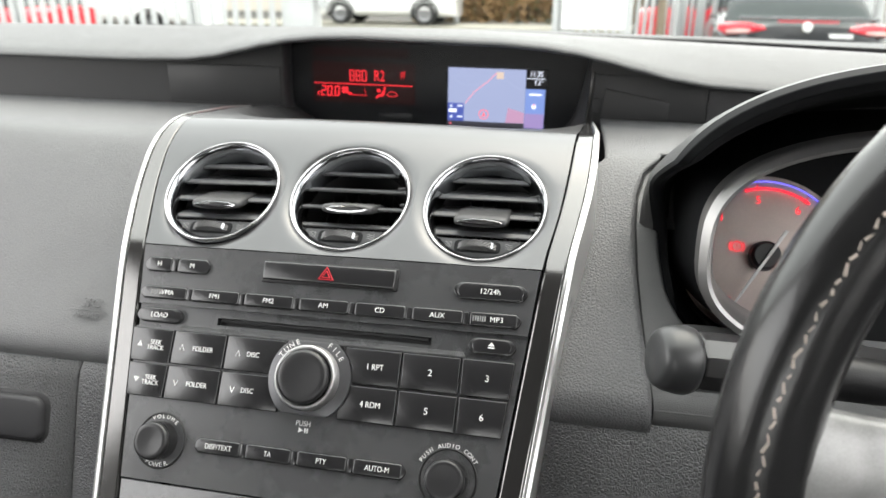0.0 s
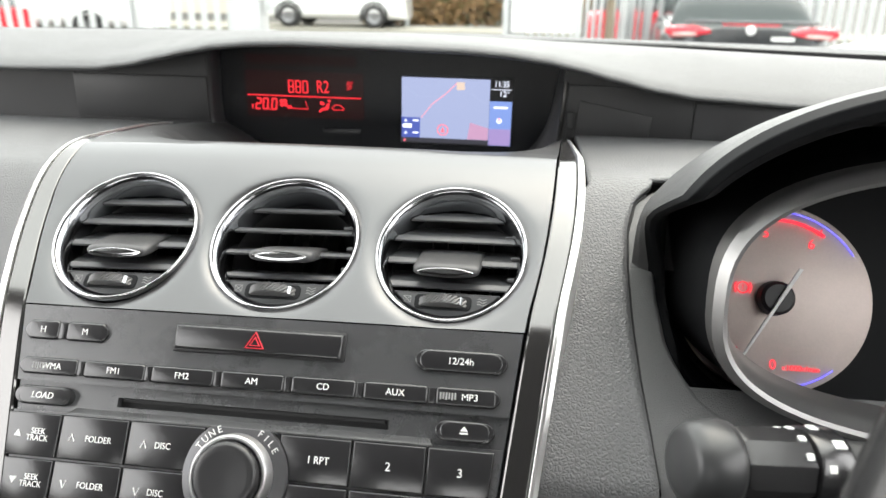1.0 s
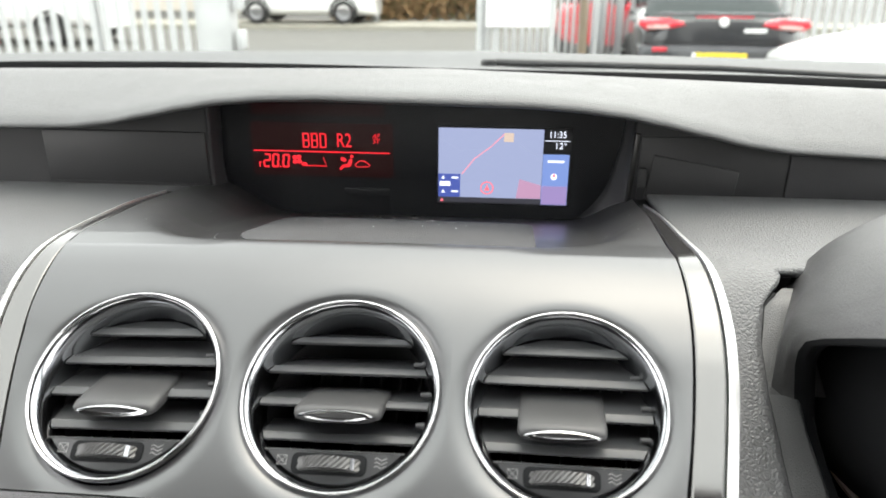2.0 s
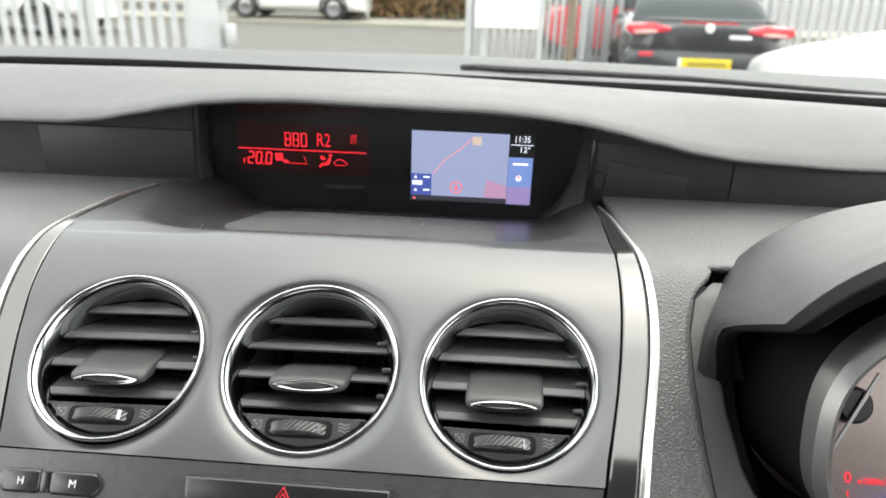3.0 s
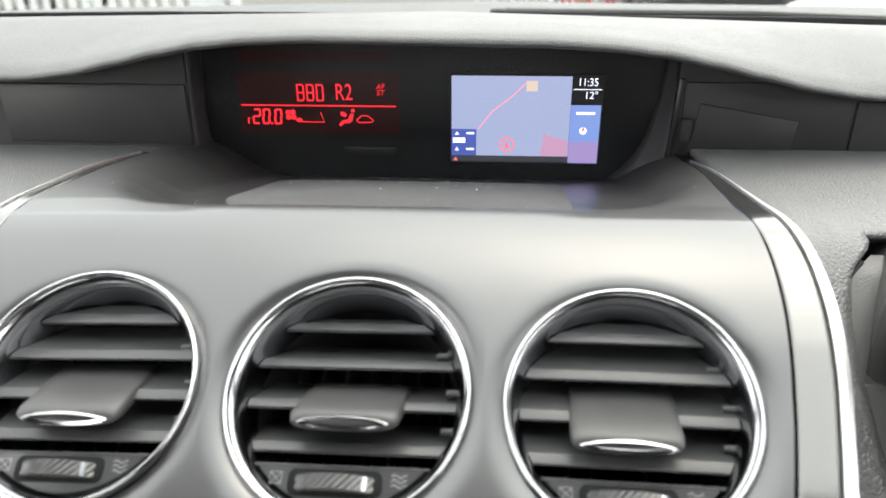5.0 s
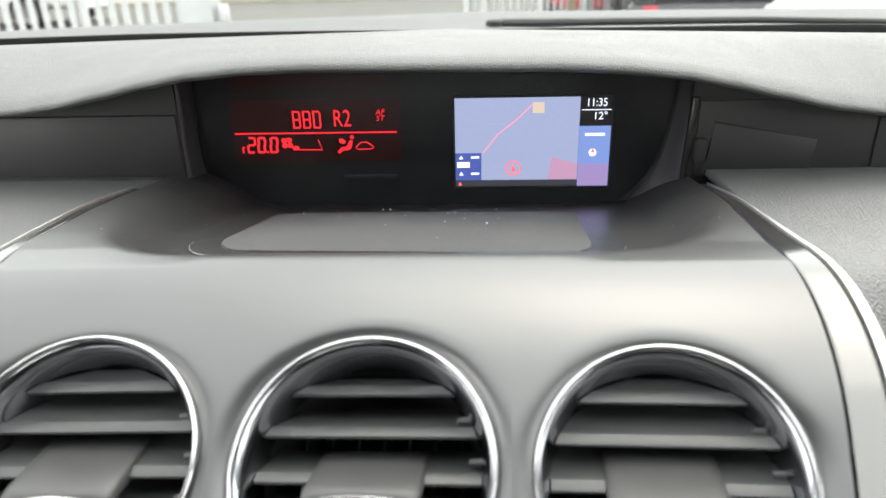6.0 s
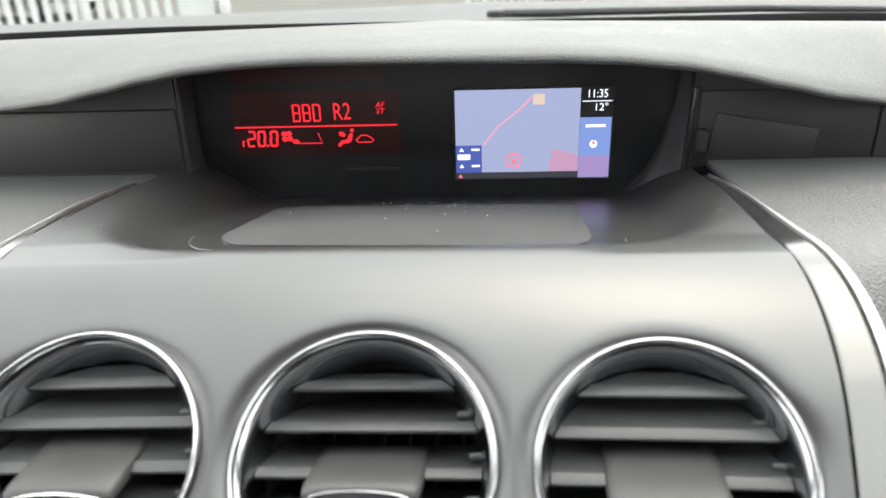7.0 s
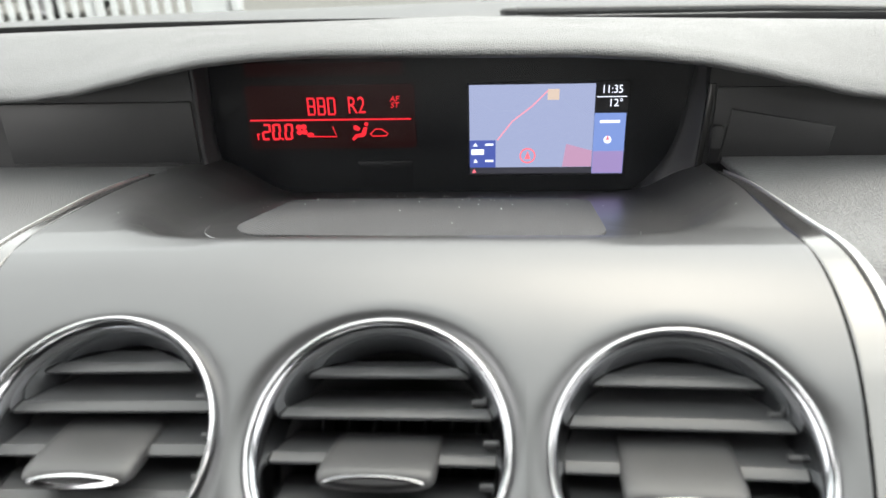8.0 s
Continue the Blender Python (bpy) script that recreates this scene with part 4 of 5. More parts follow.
for rows_, front in ((CHEEK_L, 0.2875), (CHEEK_R, 0.2860)):
    low_c = curve_at([Vector((a[0], DY + 0.001, a[1])) for a, c in rows_], 8)
    out_c = curve_at([Vector((c[0], front, c[1])) for a, c in rows_], 8)
    own = sheet(lambda u, v: low_c(u).lerp(out_c(u), v), 40, 4)
    solid(part("cheek", own, PLASTIC, display, "dark flared side of the display recess", 180), 0.0015, 0)
lcd = part("lcd", prism(rrect(-0.1205, 1.0795, -0.0225, 1.1165, 0.002), DY - 0.0006, DY + 0.002, 0.0), RED_DIM, display, "dim red segment display")
YT = DY - 0.0009
part("divider", rbox(-0.1195, -0.0250, YT - 0.0002, YT + 0.0006, 1.0962, 1.0970), RED_GLOW, lcd)


def bars(name, boxes, material=RED_GLOW):
    """Thin lit bars of (x0, x1, z0, z1), each a segment of its own."""
    for x0, x1, z0, z1 in boxes:
        part(name, rbox(x0, x1, YT, YT + 0.0005, z0, z1), material, lcd)


def ring_block(x, z, w, h, t, waist):
    """A ring-shaped block, with or without a bar across its middle."""
    out = [(x, x + t, z, z + h), (x + w - t, x + w, z + t, z + h - t), (x, x + w - t * 0.6, z, z + t), (x, x + w - t * 0.6, z + h - t, z + h)]
    return out + ([(x, x + w - t * 0.6, z + h / 2 - t / 2, z + h / 2 + t / 2)] if waist else [])


def figure(x, z, w, h, t, which, lean=0.0006):
    """One seven-segment figure; which of its segments are lit, from the top clockwise and the middle last."""
    spots = [(t * 0.6, w - t * 0.6, h - t, h), (w - t, w, h / 2 + 0.0001, h - t * 0.5), (w - t, w, t * 0.5, h / 2 - 0.0001), (t * 0.6, w - t * 0.6, 0, t), (0, t, t * 0.5, h / 2 - 0.0001), (0, t, h / 2 + 0.0001, h - t * 0.5), (t * 0.6, w - t * 0.6, h / 2 - t / 2, h / 2 + t / 2)]
    return [(x + a + lean * (c + d) / h, x + b2 + lean * (c + d) / h, z + c, z + d) for k, (a, b2, c, d) in enumerate(spots) if k in which]


for k in range(3):
    bars("station_glyph", ring_block(-0.0848 + 0.0059 * k, 1.0992, 0.0047, 0.0103, 0.0010, k < 2))
text("R2", -0.0562, YT, 1.1044, 0.0140, RED_GLOW, lcd, squeeze=0.70)
bars("segment", figure(-0.1137, 1.0848, 0.0050, 0.0098, 0.0012, (0, 1, 6, 4, 3)))
bars("segment", figure(-0.1077, 1.0848, 0.0050, 0.0098, 0.0013, (0, 1, 2, 3, 4, 5)))
bars("segment", [(-0.1020, -0.1009, 1.0848, 1.0861)])
bars("segment", figure(-0.1004, 1.0848, 0.0050, 0.0098, 0.0013, (0, 1, 2, 3, 4, 5)))
bars("small_mark", [(-0.1163, -0.1155, 1.0850, 1.0888), (-0.1163, -0.1148, 1.0880, 1.0888)])
text("AF\nST", -0.0342, YT, 1.1063, 0.0045, RED_GLOW, lcd, shear=0.2)
for dx, dz in ((-0.0015, 0.0016), (0.0014, 0.0018), (0.0017, -0.0012), (-0.0014, -0.0014)):
    part("fan_mark", prism([(-0.0895 + dx + 0.0017 * math.cos(radians(a)), 1.0907 + dz + 0.0016 * math.sin(radians(a))) for a in range(0, 360, 30)], YT, YT + 0.0005), RED_GLOW, lcd)
part("fan_mark", prism([(-0.0845 + 0.0021 * math.cos(radians(a)), 1.0878 + 0.0013 * math.sin(radians(a))) for a in range(0, 360, 30)], YT, YT + 0.0005), RED_GLOW, lcd)
part("fan_scale", tube([(-0.0860, YT, 1.0868), (-0.0690, YT, 1.0866), (-0.0710, YT, 1.0925)], 0.00035, 5), RED_GLOW, lcd)
part("seat_mark", prism([(-0.0602, 1.0852), (-0.0578, 1.0878), (-0.0545, 1.0884), (-0.0528, 1.0920), (-0.0508, 1.0918), (-0.0518, 1.0875), (-0.0535, 1.0862), (-0.0568, 1.0860), (-0.0590, 1.0840)], YT, YT + 0.0005), RED_GLOW, lcd)
part("seat_mark", prism([(-0.0512 + 0.0012 * math.cos(radians(a)), 1.0938 + 0.0012 * math.sin(radians(a))) for a in range(0, 360, 40)], YT, YT + 0.0005), RED_GLOW, lcd)
part("seat_mark", prism([(-0.0588, 1.0930), (-0.0566, 1.0930), (-0.0548, 1.0912), (-0.0560, 1.0898), (-0.0588, 1.0908)], YT, YT + 0.0005), RED_GLOW, lcd)
part("car_mark", tube([(-0.0492, YT, 1.0880), (-0.0478, YT, 1.0892), (-0.0462, YT, 1.0908), (-0.0425, YT, 1.0908), (-0.0402, YT, 1.0892), (-0.0388, YT, 1.0880), (-0.0400, YT, 1.0868), (-0.0478, YT, 1.0866), (-0.0492, YT, 1.0880)], 0.00035, 5), RED_GLOW, lcd)
# the display's reflection, drawn as a faintly glowing bar
bars("upper_backlight", [(-0.1190, -0.0285, 1.1215, 1.1290)], RED_FAINT)
part("sensor_window", prism(rrect(-0.0580, 1.0555, -0.0250, 1.0715, 0.0015), DY - 0.0006, DY + 0.001, 0.0003), LENS_BLACK, display, "small dark sensor window")
SX0, SX1, SZ0, SZ1 = 0.0085, 0.0968, 1.0632, 1.1152
scr = part("screen", rbox(SX0 - 0.001, SX1 + 0.001, DY - 0.0005, DY + 0.002, SZ0 - 0.001, SZ1 + 0.001), DARK, display, "lit colour map screen")
part("map_area", rbox(SX0, 0.0790, YT - 0.0001, YT + 0.0004, 1.0672, SZ1), MAP_BLUE, scr, "pale blue map")
SIDE_BLUE = glow("map_side", (0.20, 0.30, 0.66), 0.30)
part("map_side", rbox(0.0792, SX1, YT - 0.0001, YT + 0.0004, SZ0, 1.0985), SIDE_BLUE, scr, "blue side column")
part("map_foot_band", rbox(SX0, 0.0790, YT - 0.0001, YT + 0.0004, 1.0634, 1.0670), glow("map_band", (0.10, 0.10, 0.13), 0.12), scr)
part("side_foot", rbox(0.0794, SX1 - 0.0002, YT - 0.0003, YT, SZ0 + 0.0002, 1.0765), glow("map_violet", (0.36, 0.27, 0.55), 0.28), scr, "violet foot of the side column")
part("map_foot", rbox(SX0, 0.0235, YT - 0.0002, YT + 0.0003, 1.0672, 1.0835), glow("map_panel", (0.06, 0.09, 0.34), 0.35), scr)
MAP_WHITE = glow("map_white", (0.72, 0.76, 0.88), 0.48)
part("map_field", rbox(0.0094, 0.0168, YT - 0.0004, YT, 1.0750, 1.0782), MAP_WHITE, scr)
for x, z, m_ in ((0.0105, 1.0810, MAP_WHITE), (0.0105, 1.0712, MAP_WHITE)):
    part("map_arrow", prism([(x, z - 0.0010), (x + 0.0026, z - 0.0010), (x + 0.0013, z + 0.0012)], YT - 0.0004, YT), m_, scr)
part("label_bar", rbox(0.0175, 0.0222, YT - 0.0004, YT, 1.0804, 1.0816), MAP_WHITE, scr)
part("label_bar", rbox(0.0175, 0.0222, YT - 0.0004, YT, 1.0706, 1.0718), MAP_WHITE, scr)
MAP_GREY = glow("map_grey", (0.22, 0.26, 0.36), 0.5)
MAP_RED = glow("map_red", (0.78, 0.14, 0.18), 0.42)
MAP_PINK = glow("map_pink", (0.52, 0.30, 0.46), 0.30)
MAP_ROSE = glow("map_rose", (0.72, 0.30, 0.40), 0.36)
part("route", tube([(0.0245, YT, 1.0835), (0.0330, YT, 1.0945), (0.0440, YT, 1.1030), (0.0530, YT, 1.1120)], 0.00050, 5), MAP_ROSE, scr)
part("road_line", tube([(0.0092, YT, 1.1085), (0.0230, YT, 1.1000), (0.0400, YT, 1.1010), (0.0560, YT, 1.1130)], 0.00014, 5), MAP_GREY, scr)
part("road_line", tube([(0.0560, YT, 1.1120), (0.0680, YT, 1.1010), (0.0780, YT, 1.0960)], 0.00014, 5), MAP_GREY, scr)
part("red_area", prism([(0.0620, 1.0674), (0.0788, 1.0674), (0.0788, 1.0768), (0.0640, 1.0810)], YT - 0.0003, YT), MAP_PINK, scr)
ringp = [(0.0420 + 0.0042 * math.sin(radians(a)), YT - 0.0003, 1.0742 + 0.0042 * math.cos(radians(a))) for a in range(0, 361, 20)]
part("position_ring", tube(ringp, 0.00045, 5), MAP_RED, scr)
part("position_arrow", prism([(0.0402, 1.0722), (0.0438, 1.0722), (0.0420, 1.0768)], YT - 0.0005, YT), MAP_RED, scr)
part("map_sign", rbox(0.0525, 0.0590, YT - 0.0004, YT, 1.1065, 1.1125), glow("map_tan", (0.55, 0.44, 0.36), 0.38), scr)
part("warning_dot", prism([(0.0098, 1.0640), (0.0122, 1.0640), (0.0110, 1.0663)], YT - 0.0004, YT), MAP_RED, scr)
text("11:35", 0.0882, YT - 0.0002, 1.1118, 0.0064, MAP_WHITE, scr, squeeze=0.85)
text("12\u00b0", 0.0905, YT - 0.0002, 1.1042, 0.0060, MAP_WHITE, scr)
part("clock_line", rbox(0.0800, 0.0965, YT - 0.0003, YT, 1.1076, 1.1080), MAP_WHITE, scr)
part("compass", prism([(0.0872 + 0.0022 * math.cos(radians(a)), 1.0832 + 0.0022 * math.sin(radians(a))) for a in range(0, 360, 30)], YT - 0.0004, YT), MAP_WHITE, scr)
part("compass_needle", prism([(0.0860, 1.0832), (0.0884, 1.0832), (0.0872, 1.0858)], YT - 0.0006, YT - 0.0004), MAP_RED, scr)
part("label_bar", rbox(0.0825, 0.0935, YT - 0.0004, YT, 1.0930, 1.0945), MAP_WHITE, scr)

# ---- instrument cluster ----
DMC = turned(0.25, 0.13, 1.03)
cluster = thing("instrument_cluster", "hooded instrument cluster with a lit rev counter in a silver bezel", "instrument cluster", DMC)


def oval(cx, cz, hx, up, dn, e, a):
    c, s = math.cos(a), math.sin(a)
    x = abs(c) ** (2 / e) * math.copysign(1, c)
    z = abs(s) ** (2 / e) * math.copysign(1, s)
    return cx + hx * x, cz + (up if z > 0 else dn) * z


def hood_fn(rings, lip=None):
    def fn(u, v):
        a = 2 * math.pi * u
        at = v * (len(rings) - 1)
        i = min(int(at), len(rings) - 2)
        k = at - i
        r0, r1 = rings[i], rings[i + 1]
        q = [p + (r - p) * k for p, r in zip(r0, r1)]
        x, z = oval(0.388, *q[:5], a)
        if len(q) > 7:
            x += math.copysign(q[7], 0.388 - x) * (1 - ease(1.035, 1.082, z))
        y = q[5] + q[6] * (z - 1.044)
        if lip:
            # the sides of the opening draw back to the slope of the pads
            w = ease(0.80, 0.93, abs(x - 0.388) / q[1]) * min(1.0, max(0.0, (1.100 - z) / 0.066)) * ease(0, 1, (at - lip[0]) / lip[1] if lip[1] > 0 else 1 - (at - lip[0]) / -lip[1])
            y += w * (max(y, np.interp(z, [0.945, 0.9735, 0.996, 1.0365, 1.068, 1.078], [0.02, 0.022, 0.05, 0.10, 0.142, 0.16]) + np.interp(z, [1.030, 1.055], [0.010, -0.003])) - y)
        return (x, y, z)
    return fn


# rings from the back of the hood to its front: height, half width, rise, drop, squareness, depth, lean, draw-in of the lower sides
outer = [(1.044, 0.130, 0.042, 0.130, 2.5, 0.255, 0.0, 0), (1.044, 0.156, 0.066, 0.130, 2.5, 0.21, 0.04, 0), (1.044, 0.191, 0.081, 0.128, 2.5, 0.165, 0.08, 0), (1.044, 0.208, 0.097, 0.122, 2.5, 0.115, 0.06, 0), (1.044, 0.212, 0.110, 0.120, 2.7, 0.085, -0.08, 0),
         (1.044, 0.2130, 0.1170, 0.119, 2.8, 0.069, -0.18, 0.005), (1.044, 0.2128, 0.1184, 0.118, 2.9, 0.0615, -0.25, 0.010), (1.044, 0.2115, 0.1168, 0.116, 2.9, 0.0570, -0.29, 0.014), (1.044, 0.2090, 0.1130, 0.113, 2.8, 0.0555, -0.29, 0.0135), (1.044, 0.2060, 0.1080, 0.110, 2.7, 0.0580, -0.25, 0.012)]
lip_rings = outer[6:] + [(1.044, 0.2030, 0.1020, 0.106, 2.6, 0.068, -0.14, 0.009), (1.042, 0.200, 0.096, 0.103, 2.5, 0.088, 0.05, 0.005), (1.042, 0.195, 0.088, 0.101, 2.5, 0.112, 0.30, 0.002), (1.042, 0.192, 0.074, 0.100, 2.5, 0.140, 0.5, 0)]
hood = part("hood", sheet(hood_fn(outer[:7], (2.0, 2.0)), 128, 36, True), HOOD, cluster, "grey grained hood over the dials", 180)
part("tunnel", sheet(hood_fn(lip_rings, (6.0, -6.0)), 128, 42, True), TUNNEL, cluster, "black rolled edge and inner sides of the hood", 180)
BZ = (0.0395, 0.2)
bezel = [(1.051, 0.1860, 0.0720, 0.0660, 2.8, 0.050, 0.2), (1.051, 0.1855, 0.0715, 0.0655, 2.8, 0.0395, 0.2), (1.051, 0.1815, 0.0675, 0.0615, 2.8, 0.0355, 0.2), (1.051, 0.1795, 0.0655, 0.0595, 2.8, 0.0365, 0.2), (1.051, 0.1770, 0.0630, 0.0570, 2.8, 0.0455, 0.2), (1.051, 0.1765, 0.0625, 0.0565, 2.8, 0.060, 0.2)]
part("bezel", sheet(hood_fn(bezel), 96, 15, True), BEZEL, cluster, "satin silver bezel", 40)
part("bezel_skirt", sheet(hood_fn([bezel[0], (1.046, 0.192, 0.068, 0.086, 2.8, 0.140, 0.5)]), 96, 4, True), TUNNEL, cluster, "black sides behind the bezel", 180)
part("face", sheet(hood_fn([(1.045, 0.196, 0.068, 0.090, 2.8, 0.1385, 0.49), (1.045, 0.001, 0.001, 0.001, 2.8, 0.1385, 0.49)]), 96, 4, True), TUNNEL, cluster, "black dial background", 60)
gm = pose(0.2590, 0.1215, 1.0215, -26.1, 0, 0) @ Matrix.Scale(1.17, 4)
gauge = part("dial", lathe([(0.0001, -0.0015), (0.0450, -0.0015), (0.0458, -0.0010), (0.0460, 0.002)], 72), DIAL_GLARE, cluster, "rev counter dial with red figures, beige lens reflection in its colour")
gauge.matrix_local = gm
RED_FIG = glow("red_figures", (1.0, 0.03, 0.05), 0.42)
part("red_zone", tube([(0.0385 * math.sin(radians(a)), -0.0024, 0.0385 * math.cos(radians(a))) for a in range(-18, 37, 3)], 0.0008, 5), RED_FIG, gauge)
for n_, a in ((0, -180), (1, -148), (2, -116), (3, -84), (4, -50), (5, -8), (6, 32)):
    text(str(n_), 0.0320 * math.sin(radians(a)), -0.0017, 0.0320 * math.cos(radians(a)), 0.0068, RED_FIG, gauge)
    part("tick", tube([(0.0375 * math.sin(radians(a)), -0.0018, 0.0375 * math.cos(radians(a))), (0.0410 * math.sin(radians(a)), -0.0018, 0.0410 * math.cos(radians(a)))], 0.0003, 5), RED_FIG, gauge)
BLUE_LINE = glow("blue_line", (0.12, 0.10, 0.9), 0.6)
for a0, a1 in ((-38, 62), (140, 206)):
    part("blue_arc", tube([(0.0428 * math.sin(radians(a)), -0.0020, 0.0428 * math.cos(radians(a))) for a in range(a0, a1, 4)], 0.0003, 5), BLUE_LINE, gauge)
part("hub", lathe([(0.0001, -0.0085), (0.0065, -0.0085), (0.0080, -0.0070), (0.0085, -0.0015)], 32), BLACK, gauge, "black needle hub")
part("needle", prism([(0.0105, 0.0140), (0.0085, 0.0145), (-0.0198, -0.0330), (-0.0188, -0.0336)], -0.0100, -0.0090, 0.0002, 1), PRINT, gauge, "white needle")
ringp = [(-0.0148 + 0.0027 * math.sin(radians(a)), -0.0021, 0.0045 + 0.0027 * math.cos(radians(a))) for a in range(0, 361, 20)]
part("warning_lamp", tube(ringp, 0.00028, 5), RED_FIG, gauge)
text("!", -0.0148, -0.0020, 0.0045, 0.0036, RED_FIG, gauge)
for s in (-1, 1):
    part("warning_lamp", tube([(-0.0148 + s * 0.0041 * math.cos(radians(a)), -0.0021, 0.0045 + 0.0041 * math.sin(radians(a))) for a in range(-40, 41, 20)], 0.00026, 5), RED_FIG, gauge)
text("x1000r/min", 0.0130, -0.0017, -0.0330, 0.0038, RED_FIG, gauge)

# shutline between driver pad and hood


def pad_z(y):
    return float(np.interp(y, [0.012, 0.022, 0.05, 0.10, 0.142, 0.165], [0.963, 0.9735, 0.996, 1.0365, 1.068, 1.076]))


part("gap", tube([(x + 0.0006, y, pad_z(y) + 0.0005) for y, x in list(zip(GAP_Y, GAP_X))[1:-1]], 0.0012, 8), DARK, dashboard, "black shutline")


def side_band_fn(u, v):
    """The band between the shutline and the opening, its inner edge rolled over."""
    y = 0.1075 - 0.0955 * v
    x0, x1 = gap_x(y) + 0.0016, float(np.interp(y, OPEN_Y, OPEN_X))
    k = min(1.0, u / 0.8)
    roll = max(0.0, (u - 0.8) / 0.2)
    head = max(0.0, 1 - v / 0.02)
    back = 0.010 * roll * roll + 0.004 * head * head
    return (x0 + (x1 - x0) * k + 0.003 * math.sin(roll * 1.57), y + 0.62 * back, pad_z(y) + 0.0006 - 0.78 * back)


part("side_panel", sheet(side_band_fn, 16, 90), BAND, dashboard, "smooth grained panel beside the cluster", 180)
part("hood_foot", sheet(lambda u, v: (gap_x(0.1055 + 0.0465 * v) + 0.0016 + 0.03 * u, 0.1055 + 0.0465 * v, pad_z(0.1055 + 0.0465 * v) + 0.0004), 4, 20), HOOD, dashboard, "", 180)
part("side_panel", sheet(pad_fn(0.1790, 0.34, 0.76, 1.0), 8, 16), BAND, dashboard, "", 180)

# ---- steering column stalk and wheel ----
stalk = thing("indicator_stalk", "black indicator stalk with a rounded end", "stalk", turned(0.20, -0.05, 1.03) @ pose(-0.008, 0, 0))
part("stem", tube([(0.40, -0.012, 1.005), (0.30, -0.030, 1.018), (0.235, -0.045, 1.028)], [0.011, 0.0105, 0.011], 16), BLACK, stalk, "", 180)
ax = (Vector((0.187, -0.0585, 1.0355)) - Vector((0.240, -0.0440, 1.0275))).normalized()
sm = Matrix.Translation((0.1895, -0.0578, 1.0350)) @ (-ax).to_track_quat("Y", "Z").to_matrix().to_4x4()
SATIN_BLACK = mat("satin_black_plastic", (0.036, 0.037, 0.038), 0.34, 0, 0.06, 2200)
end = part("switch_end", lathe([(0.0001, -0.0012), (0.0100, -0.0010), (0.0125, 0.0002), (0.0142, 0.0035), (0.0152, 0.0085), (0.0155, 0.0125), (0.0148, 0.0152), (0.0120, 0.0168), (0.0118, 0.0190)], 40), SATIN_BLACK, stalk, "satin black rounded end cap", 50)
end.matrix_local = sm
barrel = part("switch_barrel", lathe([(0.0100, 0.0170), (0.0128, 0.0172), (0.0136, 0.0190), (0.0138, 0.0420), (0.0128, 0.0432), (0.0110, 0.0434)], 10), BUTTON, stalk, "faceted black switch barrel", 25)
barrel.matrix_local = sm
collar = part("collar", lathe([(0.0110, 0.0434), (0.0142, 0.0436), (0.0146, 0.0446), (0.0146, 0.0560), (0.0140, 0.0572), (0.0110, 0.0574)], 40), BUTTON, stalk, "black turning collar with pale symbols", 40)
collar.matrix_local = sm
for n_, (along, long, wide) in enumerate(((0.0455, 0.0030, 0.0034), (0.0505, 0.0040, 0.0028), (0.0455, 0.0036, 0.0030), (0.0500, 0.0048, 0.0034), (0.0455, 0.0030, 0.0026))):
    dot = part("mark", rbox(-wide / 2, wide / 2, along, along + long, 0.0145, 0.0150, 0.0002, 1), PRINT, collar, "white symbol")
    dot.matrix_local = pose(0, 0, 0, 0, -80 + 34 * n_, 0)
for n_ in range(4):
    dot = part("mark", rbox(-0.0012, 0.0012, 0.0385, 0.0412, 0.0132, 0.0140, 0.0002, 1), PRINT, barrel, "white symbol")
    dot.matrix_local = pose(0, 0, 0, 0, -50 + 30 * n_, 0)

WM = pose(0.3873, -0.1409, 1.0250, -16.2, 0, 0)
wheel = thing("steering_wheel", "worn black leather steering wheel with pale stitching", "steering wheel", WM)
RR, RT = 0.1804, 0.0152
part("rim", lathe([(RR + RT * math.cos(2 * math.pi * k / 20) * (1.06 if math.cos(2 * math.pi * k / 20) < 0 else 1), RT * math.sin(2 * math.pi * k / 20)) for k in range(21)], 120), LEATHER, wheel, "black leather rim, worn smooth", 180)
st = bmesh.new()
rnd_st = random.Random(5)
for k in range(300):
    a = radians(k * 1.2 + rnd_st.uniform(-0.15, 0.15))
    q = RR + RT * 0.14 + rnd_st.uniform(-0.0004, 0.0004)
    p = Vector((q * math.cos(a), -RT * 0.97, q * math.sin(a)))
    d = Vector((-math.sin(a), 0, math.cos(a))) + Vector((math.cos(a), 0, math.sin(a))) * (0.35 if k % 2 else -0.35)
    ln = rnd_st.uniform(0.0008, 0.0018)
    tube([p - d * ln, p + d * ln], [rnd_st.uniform(0.0002, 0.0006), rnd_st.uniform(0.0003, 0.0007)], 5, bm=st)
part("stitching", st, mat("worn_thread", (0.40, 0.34, 0.30), 0.8, vary=0.5), wheel, "pale worn stitching")
